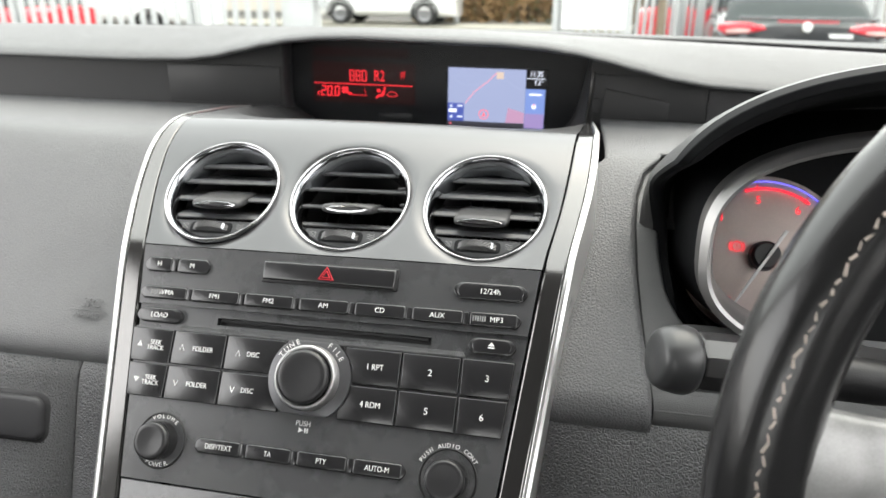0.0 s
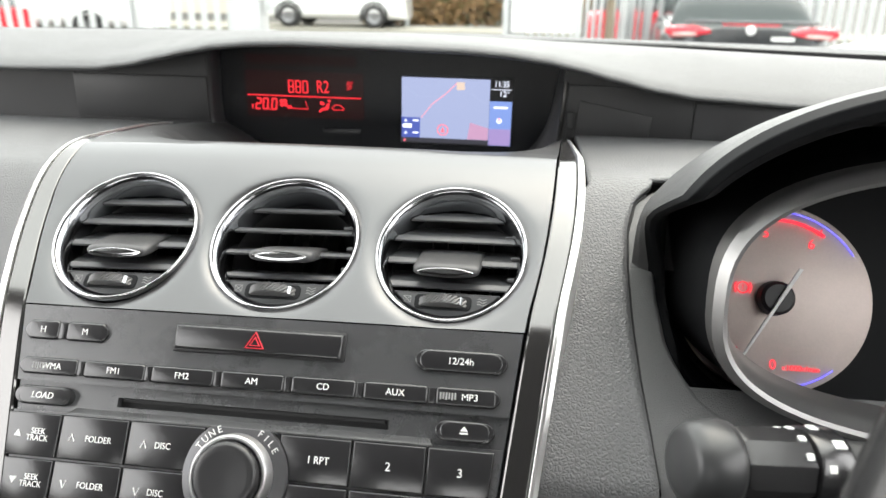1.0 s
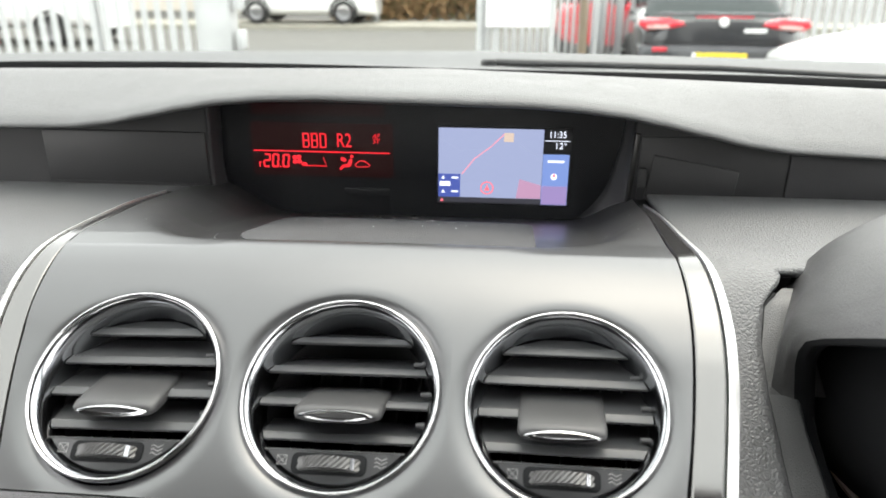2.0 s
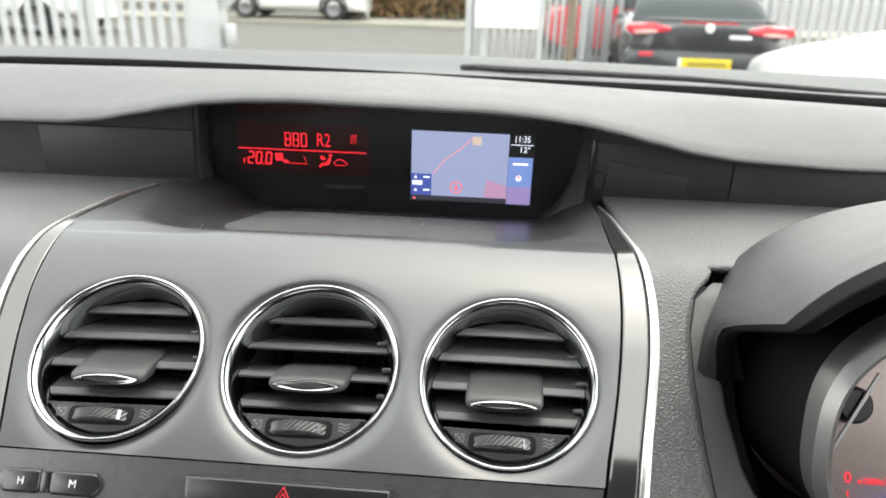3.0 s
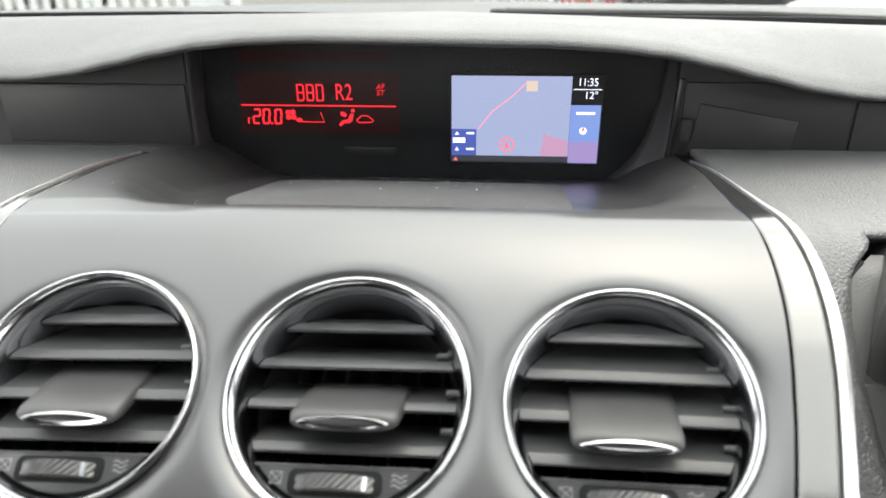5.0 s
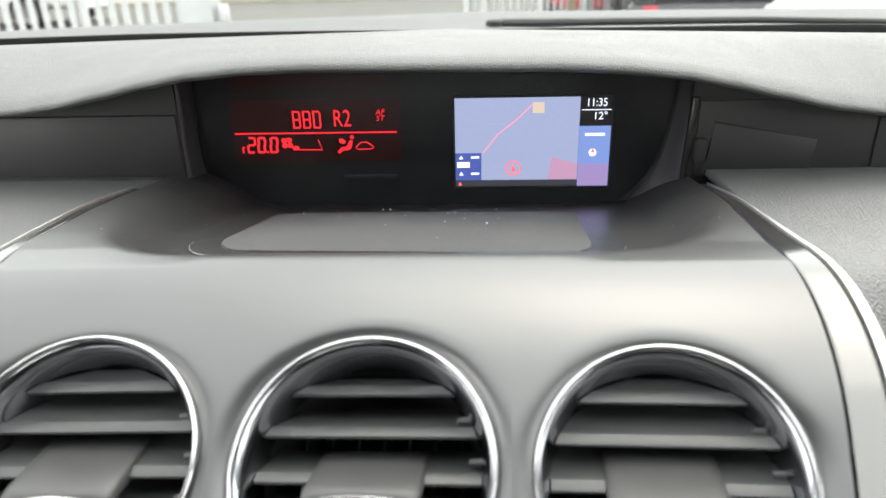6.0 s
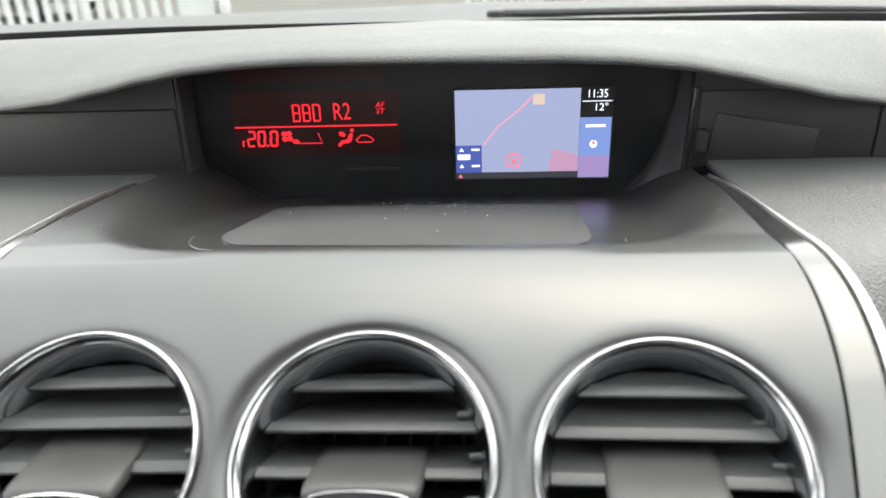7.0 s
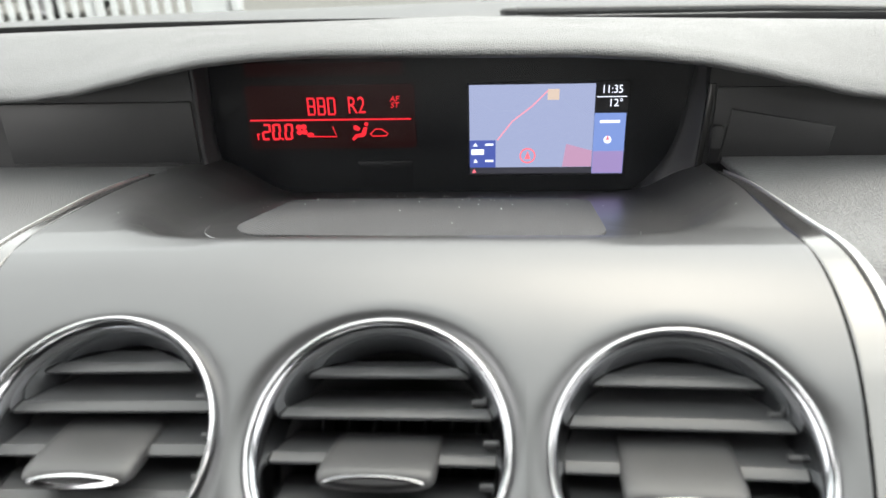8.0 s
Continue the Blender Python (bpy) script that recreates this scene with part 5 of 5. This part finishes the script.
for a, wd in ((176, 0.030), (4, 0.030), (270, 0.04)):
    a = radians(a)
    dirv = Vector((math.cos(a), 0, math.sin(a)))
    side_v = Vector((-math.sin(a), 0, math.cos(a)))
    own = bmesh.new()
    rows = []
    for k in range(13):
        f = k / 12
        p = dirv * (0.055 + (RR - 0.010 - 0.055) * f) + Vector((0, 0.034 * (1 - f) ** 1.3, 0))
        w2 = wd * (1.15 - 0.75 * f + 0.5 * f * f * f)
        rows.append([own.verts.new(p + side_v * (w2 * math.cos(2 * math.pi * j / 14)) + Vector((0, 0.010 * math.sin(2 * math.pi * j / 14), 0))) for j in range(14)])
    for r0, r1 in zip(rows, rows[1:]):
        for j in range(14):
            own.faces.new((r0[j], r0[(j + 1) % 14], r1[(j + 1) % 14], r1[j]))
    bmesh.ops.recalc_face_normals(own, faces=own.faces[:])
    part("spoke", own, WORN_SILVER if a < 3.2 and a > 2.9 else LEATHER, wheel, "silver painted spoke" if a > 2.9 and a < 3.2 else "", 180)
part("airbag_cover", lathe([(0.0001, -0.004), (0.045, 0.0), (0.064, 0.008), (0.072, 0.022), (0.070, 0.05)], 40), PLASTIC, wheel, "grained black airbag cover", 180)

# ---- the car's own shell ----
shell = tagged(thing("car_shell", "closed grey-lined car cabin with window openings", "car body", None, "", "structure"))
GZ = -0.1


def slab(name, pts, thick, material, label=""):
    """A flat panel from its corners, with thickness."""
    own = bmesh.new()
    own.faces.new([own.verts.new(p) for p in pts])
    o = part(name, own, material, shell, label, None)
    return solid(o, thick, 0)


# out of view; its front edge is set forward to darken the lower fascia's reflections
slab("roof", [(-0.62, -0.245, 1.60), (0.62, -0.245, 1.60), (0.60, -2.4, 1.58), (-0.60, -2.4, 1.58)], 0.04, HEADLINER)
for s in (-1, 1):
    slab("pillar", [(s * 0.70, 0.50, 1.08), (s * 0.78, 0.42, 1.08), (s * 0.66, -0.34, 1.60), (s * 0.58, -0.26, 1.60)], 0.05, HEADLINER)
    slab("pillar", [(s * 0.80, -0.80, 1.05), (s * 0.80, -0.95, 1.05), (s * 0.64, -1.00, 1.59), (s * 0.64, -0.84, 1.59)], 0.05, HEADLINER)
    slab("rear_side_wall", [(s * 0.80, -1.05, 1.05), (s * 0.80, -2.4, 1.05), (s * 0.62, -2.4, 1.59), (s * 0.64, -1.10, 1.59)], 0.05, HEADLINER)
    slab("door_lining", [(s * 0.80, 0.50, 1.06), (s * 0.80, -2.4, 1.06), (s * 0.82, -2.4, 0.30), (s * 0.82, 0.50, 0.30)], 0.05, PLASTIC)
    slab("roof_rail", [(s * 0.66, -0.28, 1.57), (s * 0.60, -0.28, 1.61), (s * 0.60, -2.4, 1.60), (s * 0.66, -2.4, 1.56)], 0.03, HEADLINER)
slab("rear_wall", [(-0.76, -2.42, 1.18), (0.76, -2.42, 1.18), (0.82, -2.42, 0.30), (-0.82, -2.42, 0.30)], 0.05, PLASTIC)
slab("cabin_floor", [(-0.84, -2.45, 0.30), (0.84, -2.45, 0.30), (0.84, 0.80, 0.30), (-0.84, 0.80, 0.30)], 0.04, PLASTIC)
slab("bulkhead", [(-0.80, 0.425, 1.10), (0.80, 0.425, 1.10), (0.84, 0.60, 0.30), (-0.84, 0.60, 0.30)], 0.02, BLACK)
GLASS = bpy.data.materials.new("windscreen_glass")
GLASS.use_nodes = True
_t, _g = GLASS.node_tree, GLASS.node_tree.nodes
_clear, _gloss, _mix = _g.new("ShaderNodeBsdfTransparent"), _g.new("ShaderNodeBsdfGlossy"), _g.new("ShaderNodeMixShader")
_clear.inputs[0].default_value = (0.86, 0.88, 0.87, 1)
_gloss.inputs["Roughness"].default_value = 0.01
_mix.inputs[0].default_value = 0.03
_t.links.new(_clear.outputs[0], _mix.inputs[1])
_t.links.new(_gloss.outputs[0], _mix.inputs[2])
_t.links.new(_mix.outputs[0], _g["Material Output"].inputs[0])
ws = tagged(thing("windscreen", "clear raked car windscreen with a black lower edge", "windscreen", None, "", "structure"))
own = sheet(lambda u, v: (-0.72 + 1.44 * u + (0.5 - u) * 0.16 * v, 0.462 + 0.05 * (1 - (2 * u - 1) ** 2) - 0.735 * v, 1.120 + 0.483 * v - (1 - v) * fall(-0.72 + 1.44 * u)), 20, 10)
g = solid(part("pane", own, GLASS, ws, "clear laminated glass", 180), 0.004, 0)
g.visible_shadow = False
own = sheet(lambda u, v: (-0.72 + 1.44 * u, 0.454 + 0.05 * (1 - (2 * u - 1) ** 2) - 0.016 * v, sill(-0.72 + 1.44 * u) - 0.022 * (1 - v)), 60, 3)
solid(part("black_edge", own, DARK, ws, "black printed lower edge", 180), 0.001, 0)

# bonnet, cowl and wipers
PAINT_WHITE = mat("white_paint", (0.78, 0.78, 0.77), 0.2, 0, 0, 900, 0.03, coat=0.6)
COWL = mat("cowl_plastic", (0.10, 0.102, 0.105), 0.7, 0, 0.2, 300)
bonnet = thing("car_bonnet", "white painted car bonnet", "car bonnet")


def bonnet_fn(u, v):
    x = -0.92 + 1.84 * u
    y = 0.80 + 1.05 * v
    hump = math.exp(-((abs(x) - 0.76) / 0.19) ** 2)
    z = 1.005 - 0.10 * v * v - 0.05 * v + 0.02 * hump - 0.25 * max(0, abs(x) - 0.80) ** 1.2
    return (x, y, z)


solid(part("panel", sheet(bonnet_fn, 60, 24), PAINT_WHITE, bonnet, "", 180), 0.01)
cowl = thing("cowl_panel", "weathered grey plastic cowl panel below the windscreen", "cowl")
solid(part("panel", sheet(lambda u, v: (-0.78 + 1.56 * u, 0.47 + 0.36 * v, 1.124 - 0.012 * v + 0.005 * math.sin(v * 9) - fall(-0.78 + 1.56 * u)), 40, 16), COWL, cowl, "", 180), 0.006)
for x0, x1, y0 in ((-0.62, 0.02, 0.60), (0.02, 0.60, 0.64)):
    w = thing("wiper", "black windscreen wiper lying on the cowl", "wiper", None, "windscreen wipers")
    part("arm", tube([(x0, y0 + 0.05, 1.116 - fall(x0)), (x0 + 0.25, y0, 1.122 - fall(x0 + 0.25)), (x1 - 0.08, y0 - 0.03, 1.122 - fall(x1))], [0.0045, 0.0035, 0.0025], 8), BLACK, w)
    part("blade", tube([(x0 + 0.12, y0 - 0.05, 1.119 - fall(x0 + 0.12)), ((x0 + x1) / 2, y0 - 0.05, 1.119 - fall((x0 + x1) / 2)), (x1, y0 - 0.05, 1.119 - fall(x1))], 0.0026, 6), BLACK, w, "rubber blade")
    part("pivot", lathe([(0.0001, -0.003), (0.008, -0.002), (0.010, 0.0), (0.010, 0.02)], 16, m=Matrix.Translation((x0, y0 + 0.05, 1.118 - fall(x0))) @ pose(0, 0, 0, -90, 0, 0)), BLACK, w)

# ---- outside ----
INDOORS = set(scene.collection.all_objects)
ASPHALT = mat("asphalt", (0.085, 0.083, 0.078), 0.85, 0, 0.5, 40, 0.2, 0.6)
ROAD = mat("road_surface", (0.10, 0.098, 0.09), 0.85, 0, 0.4, 40, 0.15, 0.4)
PAVE = mat("pavement_slabs", (0.26, 0.25, 0.21), 0.85, 0, 0.3, 30, 0.12, 1.0)
GALV = mat("galvanised_steel", (0.50, 0.51, 0.51), 0.55, 0.2, 0, 60, 0.15, 3)
LEAF = mat("hedge_leaves", (0.10, 0.12, 0.035), 0.7, 0, 0, 30, 0.5, 1.5)
DRY = mat("dry_twigs", (0.20, 0.12, 0.05), 0.85, 0, 0, 30, 0.4, 1.5)
TYRE = mat("tyre_rubber", (0.02, 0.02, 0.02), 0.8)
WINDOW = mat("tinted_window", (0.03, 0.04, 0.04), 0.05)
tagged(part("ground", rbox(-400, 400, -400, 400, GZ - 0.5, GZ), ASPHALT, None, "grey car park asphalt reaching the horizon"), category="ground", kind="structure")
tagged(part("road", rbox(-120, 120, 11.5, 19.5, GZ - 0.2, GZ + 0.004), ROAD, None, "worn grey asphalt road"), category="road", kind="structure")
tagged(part("pavement", rbox(-120, 120, 19.62, 22.0, GZ - 0.2, GZ + 0.12, 0.01), PAVE, None, "pale concrete pavement along the road"), category="pavement", kind="structure")
tagged(part("kerb", rbox(-120, 120, 19.5, 19.62, GZ - 0.2, GZ + 0.13, 0.02), PAVE, None, "pale concrete kerb"), category="kerb", kind="structure")


def fence(label, x0, y0, x1, y1, pitch, high=2.0):
    """A palisade: two rails and single pales with split tops."""
    f = thing("palisade_fence", label, "fence", None, "palisade fences")
    d = Vector((x1 - x0, y1 - y0, 0))
    n = int(d.length / pitch)
    turn = math.degrees(math.atan2(d.y, d.x))
    pale = prism([(-0.034, 0.06), (0.034, 0.06), (0.034, high - 0.12), (0.012, high), (0.0, high - 0.07), (-0.012, high), (-0.034, high - 0.12)], -0.006, 0.006)
    me = mesh_of(pale, "pale", None)
    me.materials.append(GALV)
    for k in range(n + 1):
        o = new("pale", me)
        o.parent = f
        o.matrix_local = Matrix.Translation((x0 + d.x * k / n, y0 + d.y * k / n, GZ)) @ pose(0, 0, 0, 0, 0, turn)
    for z in (0.35, high - 0.45):
        r = part("rail", rbox(0, d.length, 0.007, 0.05, z - 0.025, z + 0.025, 0.004, 1), GALV, f)
        r.matrix_local = Matrix.Translation((x0, y0, GZ)) @ pose(0, 0, 0, 0, 0, turn)
    for k in range(0, n + 1, 16):
        r = part("post", rbox(-0.05, 0.05, 0.05, 0.13, 0, high - 0.1, 0.004, 1), GALV, f)
        r.matrix_local = Matrix.Translation((x0 + d.x * k / n, y0 + d.y * k / n, GZ)) @ pose(0, 0, 0, 0, 0, turn)
    return f


fence("pale galvanised palisade fence beside the gateway", -9.5, 7.4, -3.35, 7.4, 0.15)
fence("galvanised palisade gate leaf standing half open", -0.45, 7.9, 1.15, 10.2, 0.15)
fence("galvanised palisade fence behind the dark coupe", 1.3, 11.0, 9.0, 12.2, 0.15)
gp = thing("gate_post", "broad grey steel gate post", "gate post")
part("shaft", rbox(-3.42, -3.10, 7.25, 7.50, GZ, 2.1, 0.01), GALV, gp)
part("hinge", rbox(-3.06, -2.98, 7.30, 7.42, 0.55, 0.75, 0.01), GALV, gp)
part("hinge", rbox(-3.06, -2.98, 7.30, 7.42, 0.95, 1.10, 0.01), GALV, gp)
sg = thing("sign_board", "blank white sign board fixed to the gate", "sign")
o = part("board", rbox(-0.37, 0.37, -0.01, 0.01, -0.35, 0.35, 0.004, 1), mat("sign_white", (0.85, 0.85, 0.85), 0.5), sg)
o.matrix_local = pose(-0.10, 7.78, 1.12, 0, 0, 8)
for x in (-0.40, 0.20):
    part("bracket", rbox(x, x + 0.06, 7.79, 7.85, GZ, 1.4, 0.004, 1), GALV, sg, "steel sign leg")


def lerp_prof(prof, t):
    for (a, *p), (b2, *q) in zip(prof, prof[1:]):
        if t <= b2:
            k = (t - a) / max(1e-6, b2 - a)
            k = k * k * (3 - 2 * k)
            return [u + (w2 - u) * k for u, w2 in zip(p, q)]
    return prof[-1][1:]


def car(name, label, paint, m, length, width, high, belt, roof0, roof1, sill=0.22, group=""):
    """A car along +y, its tail at y=0: shaped body, glasshouse, wheels, lamps."""
    c = thing(name, label, "car", m, group)

    def body_fn(u, v):
        a = 2 * math.pi * u
        y = length * v
        e = min(v, 1 - v) / 0.12
        taper = 1 - 0.22 * max(0, 1 - e) ** 2
        top = belt * (0.93 + 0.10 * math.sin(math.pi * min(1, v * 1.15)) - (0.16 * max(0, (v - 0.72) / 0.28) ** 1.6))
        cx, cz = math.cos(a), math.sin(a)
        x = abs(cx) ** 0.42 * math.copysign(1, cx) * width / 2 * taper
        z = sill + (top - sill) * (0.5 + 0.5 * abs(cz) ** 0.45 * math.copysign(1, cz))
        if e < 0.25:
            k = e / 0.25
            x *= 0.90 + 0.10 * k ** 0.5
        return (x, y, z)

    own = sheet(body_fn, 40, 40, True)
    own.verts.ensure_lookup_table()
    n0 = 40
    own.faces.new([own.verts[i] for i in range(n0)][::-1])
    own.faces.new([own.verts[len(own.verts) - n0 + i] for i in range(n0)])
    bmesh.ops.recalc_face_normals(own, faces=own.faces[:])
    body = part("body", own, paint, c, "", 50)

    def glass_fn(u, v):
        a = math.pi * u
        y = (roof0 + (roof1 - roof0) * v) * length
        e = min(1, min(v / 0.22, (1 - v) / 0.30))
        h = belt * 0.96 + (high - belt * 0.96) * (e * (2 - e))
        w2 = width / 2 * (0.86 - 0.12 * e)
        return (w2 * abs(math.cos(a)) ** 0.35 * math.copysign(1, math.cos(a)), y, belt * 0.93 + (h - belt * 0.93) * abs(math.sin(a)) ** 0.4)

    part("glasshouse", sheet(glass_fn, 24, 30), WINDOW, c, "dark tinted windows", 60)
    part("roof", sheet(lambda u, v: Vector(glass_fn(0.22 + 0.56 * u, 0.24 + 0.44 * v)) + Vector((0, 0, 0.012)), 10, 10), paint, c, "", 60)
    wr = 0.32
    for y in (0.19 * length, 0.80 * length):
        for s in (-1, 1):
            x = s * (width / 2 - 0.10)
            wm = Matrix.Translation((x, y, wr)) @ pose(0, 0, 0, 0, 0, 90 * s)
            wl = part("wheel", lathe([(0.20, -0.115), (0.28, -0.12), (wr, -0.09), (wr, 0.09), (0.28, 0.11)], 28, m=wm), TYRE, c, "black tyre", 60)
            part("rim", lathe([(0.0001, -0.10), (0.06, -0.105), (0.17, -0.085), (0.21, -0.118)], 20, m=wm), SILVER_PAINT, wl, "silver rim", 60)
            arch = [(s * (width / 2 + 0.004), y + 0.37 * math.cos(radians(a)), wr + 0.37 * math.sin(radians(a))) for a in range(-20, 201, 11)]
            part("arch", tube(arch, 0.035, 6), TYRE, c, "dark wheel arch", 60)
    return c


LAMP_RED = mat("tail_lamp_red", (0.62, 0.03, 0.05), 0.12, 0, 0, 900, 0.05, coat=0.5)
LAMP_PALE = mat("tail_lamp_pale", (0.70, 0.45, 0.42), 0.12, 0, 0, 900, 0.05, coat=0.5)
LAMP_CLEAR = mat("headlamp", (0.7, 0.7, 0.7), 0.1, 0.3)
PAINT_DARK = mat("dark_grey_paint", (0.045, 0.047, 0.052), 0.18, 0.3, 0, 900, 0.05, coat=0.6)
PAINT_RED = mat("red_paint", (0.55, 0.015, 0.03), 0.2, 0, 0, 900, 0.05, coat=0.5)
cm = Matrix.Translation((2.10, 8.3, GZ)) @ pose(0, 0, 0, 0, 0, -4)
coupe = car("parked_coupe", "dark grey coupe parked with its tail to the camera", PAINT_DARK, cm, 4.7, 1.88, 1.36, 0.98, 0.16, 0.70)
for s in (-1, 1):
    part("tail_lamp", prism([(s * (0.40 + 0.50 * k), z) for k, z in ((0.0, 0.865), (0.35, 0.825), (0.85, 0.81), (1.0, 0.86), (0.95, 0.925), (0.4, 0.935), (0.05, 0.90))][::s], -0.02, 0.25, 0.02), LAMP_RED, coupe, "red tail lamp")
    part("reversing_lens", prism([(s * (0.40 + 0.50 * k), z) for k, z in ((0.30, 0.845), (0.50, 0.826), (0.80, 0.822), (0.86, 0.855), (0.60, 0.872), (0.36, 0.866))][::s], -0.026, 0.2, 0.006), LAMP_PALE, coupe, "pale lower part of the tail lamp")
    part("reflector", rbox(s * 0.66 - 0.08, s * 0.66 + 0.08, -0.072, 0.0, 0.585, 0.635, 0.008), LAMP_RED, coupe, "red reflector")
    part("mirror", rbox(s * 1.0 - 0.1, s * 1.0 + 0.1, 2.9, 3.02, 0.96, 1.10, 0.03), PAINT_DARK, coupe)
    part("exhaust", lathe([(0.03, 0.0), (0.04, -0.02), (0.045, 0.0), (0.045, 0.1)], 16, m=Matrix.Translation((s * 0.6, 0.0, 0.28))), CHROME, coupe, "chrome exhaust tip")
part("bumper", rbox(-0.90, 0.90, -0.06, 0.30, 0.28, 0.66, 0.06, 3), PAINT_DARK, coupe)
part("boot_lip", rbox(-0.68, 0.68, 0.02, 0.12, 0.965, 0.995, 0.01), PAINT_DARK, coupe)
npl = part("number_plate", rbox(-0.27, 0.27, -0.075, -0.05, 0.46, 0.58, 0.005), mat("plate_yellow", (0.80, 0.60, 0.03), 0.5), coupe, "yellow number plate with a plain dark bar")
part("plate_bar", rbox(-0.20, 0.22, -0.078, -0.074, 0.495, 0.545), mat("plate_ink", (0.35, 0.27, 0.03), 0.6), npl)
part("plate_end", rbox(-0.305, -0.27, -0.074, -0.05, 0.46, 0.58, 0.004), PRINT, npl, "pale end of the plate")
part("boot_seam", tube([(-0.78, -0.066, 0.700), (-0.4, -0.072, 0.690), (0.4, -0.072, 0.690), (0.78, -0.066, 0.700)], 0.008, 6), TYRE, coupe)
part("stop_lamp", rbox(-0.30, 0.30, 0.0, 0.05, 0.945, 0.962, 0.004), LAMP_RED, coupe, "thin red stop lamp strip")
part("badge", lathe([(0.0001, -0.02), (0.045, -0.018), (0.05, 0.0), (0.05, 0.06)], 20, m=Matrix.Translation((0, -0.012, 0.90))), PRINT, coupe, "small round badge")
part("script_bar", rbox(0.22, 0.45, -0.02, 0.05, 0.795, 0.835), PRINT, coupe)
car("parked_car", "red hatchback on the road behind the fence", PAINT_RED, Matrix.Translation((-8.2, 9.8, GZ)) @ pose(0, 0, 0, 0, 0, 90), 4.0, 1.75, 1.5, 0.98, 0.08, 0.78)
car("parked_car", "white hatchback parked beyond the gate", PAINT_WHITE, Matrix.Translation((-4.4, 20.9, GZ + 0.12)) @ pose(0, 0, 0, 0, 0, 90), 4.1, 1.78, 1.5, 0.98, 0.08, 0.78)
van = car("parked_van", "white van parked behind the palisade fence", PAINT_WHITE, Matrix.Translation((-8.96, 15.2, GZ)) @ pose(0, 0, 0, 0, 0, 90), 5.0, 2.0, 2.1, 1.35, 0.03, 0.86, 0.34)
car("parked_car", "red hatchback behind the gate leaf", PAINT_RED, Matrix.Translation((1.2, 13.2, GZ)) @ pose(0, 0, 0, 0, 0, -12), 4.0, 1.75, 1.5, 0.98, 0.08, 0.78)


car("parked_car", "white hatchback parked with its bonnet towards the dark coupe", PAINT_WHITE, Matrix.Translation((6.15, 4.9, GZ)) @ pose(0, 0, 0, 0, 0, 90), 4.4, 1.85, 1.7, 1.17, 0.08, 0.66)


def hedge(name, label, x0, x1, y0, y1, high, material, count, seed):
    """A hedge of many small leaf clumps with an uneven top."""
    r2 = random.Random(seed)
    verts, faces = [], []
    for _ in range(count):
        x, y = r2.uniform(x0, x1), r2.uniform(y0, y1)
        z = GZ + 0.1 + r2.random() ** 0.8 * high * (0.85 + 0.15 * math.sin(x * 2.1) + 0.1 * math.sin(x * 5.7))
        s = r2.uniform(0.05, 0.14)
        ax = Vector((r2.gauss(0, 1), r2.gauss(0, 1), r2.gauss(0, 1))).normalized()
        bx = ax.orthogonal().normalized()
        p = Vector((x, y, z))
        i = len(verts)
        verts += [p - ax * s, p + bx * s * 0.5, p + ax * s, p - bx * s * 0.5]
        faces.append((i, i + 1, i + 2, i + 3))
    me = bpy.data.meshes.new(name)
    me.from_pydata([tuple(v) for v in verts], [], faces)
    me.materials.append(material)
    return tagged(new(name, me), label, "hedge", "", "stuff")


hedge("hedge", "green and olive hedge along the far pavement", -6.2, 1.5, 22.2, 23.4, 2.6, LEAF, 9000, 1)
hedge("hedge_base", "brown dry growth at the foot of the hedge", -6.2, 1.5, 22.0, 22.9, 1.1, DRY, 4000, 2)
lp = thing("street_post", "slim pale street post by the hedge", "post")
part("shaft", tube([(-4.6, 21.6, GZ), (-4.6, 21.6, 4.5)], [0.09, 0.06], 12), GALV, lp)
tr = thing("young_tree", "slim bare tree trunk beside the gate", "tree")
part("trunk", tube([(0.62, 8.6, GZ), (0.60, 8.6, 1.0), (0.64, 8.62, 2.2), (0.60, 8.6, 3.5)], [0.06, 0.05, 0.04, 0.025], 10), mat("bark", (0.22, 0.18, 0.13), 0.9, 0, 0.5, 60), tr)
part("limb", tube([(0.63, 8.61, 2.0), (0.95, 8.7, 2.8), (1.1, 8.7, 3.6)], [0.025, 0.018, 0.008], 8), DRY, tr)
part("limb", tube([(0.62, 8.61, 2.4), (0.30, 8.5, 3.1), (0.15, 8.5, 3.8)], [0.022, 0.015, 0.008], 8), DRY, tr)
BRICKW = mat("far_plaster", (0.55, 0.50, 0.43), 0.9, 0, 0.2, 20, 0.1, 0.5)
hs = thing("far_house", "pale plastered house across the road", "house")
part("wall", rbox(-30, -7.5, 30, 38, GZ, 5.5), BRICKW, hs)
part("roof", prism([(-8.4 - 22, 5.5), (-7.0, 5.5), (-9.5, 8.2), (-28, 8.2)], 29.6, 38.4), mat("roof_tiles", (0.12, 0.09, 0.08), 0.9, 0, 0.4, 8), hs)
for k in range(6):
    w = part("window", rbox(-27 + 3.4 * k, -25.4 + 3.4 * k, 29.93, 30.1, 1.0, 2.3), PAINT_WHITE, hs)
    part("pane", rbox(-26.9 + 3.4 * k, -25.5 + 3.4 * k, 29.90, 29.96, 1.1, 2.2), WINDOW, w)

# the car park falls a little to the right of the car
SLOPE = Matrix.Translation((0, 0, -0.07)) @ Matrix.Rotation(radians(1.5), 4, "Y")
for o in list(scene.collection.all_objects):
    if o not in INDOORS and o.parent is None:
        o.matrix_world = SLOPE @ o.matrix_world
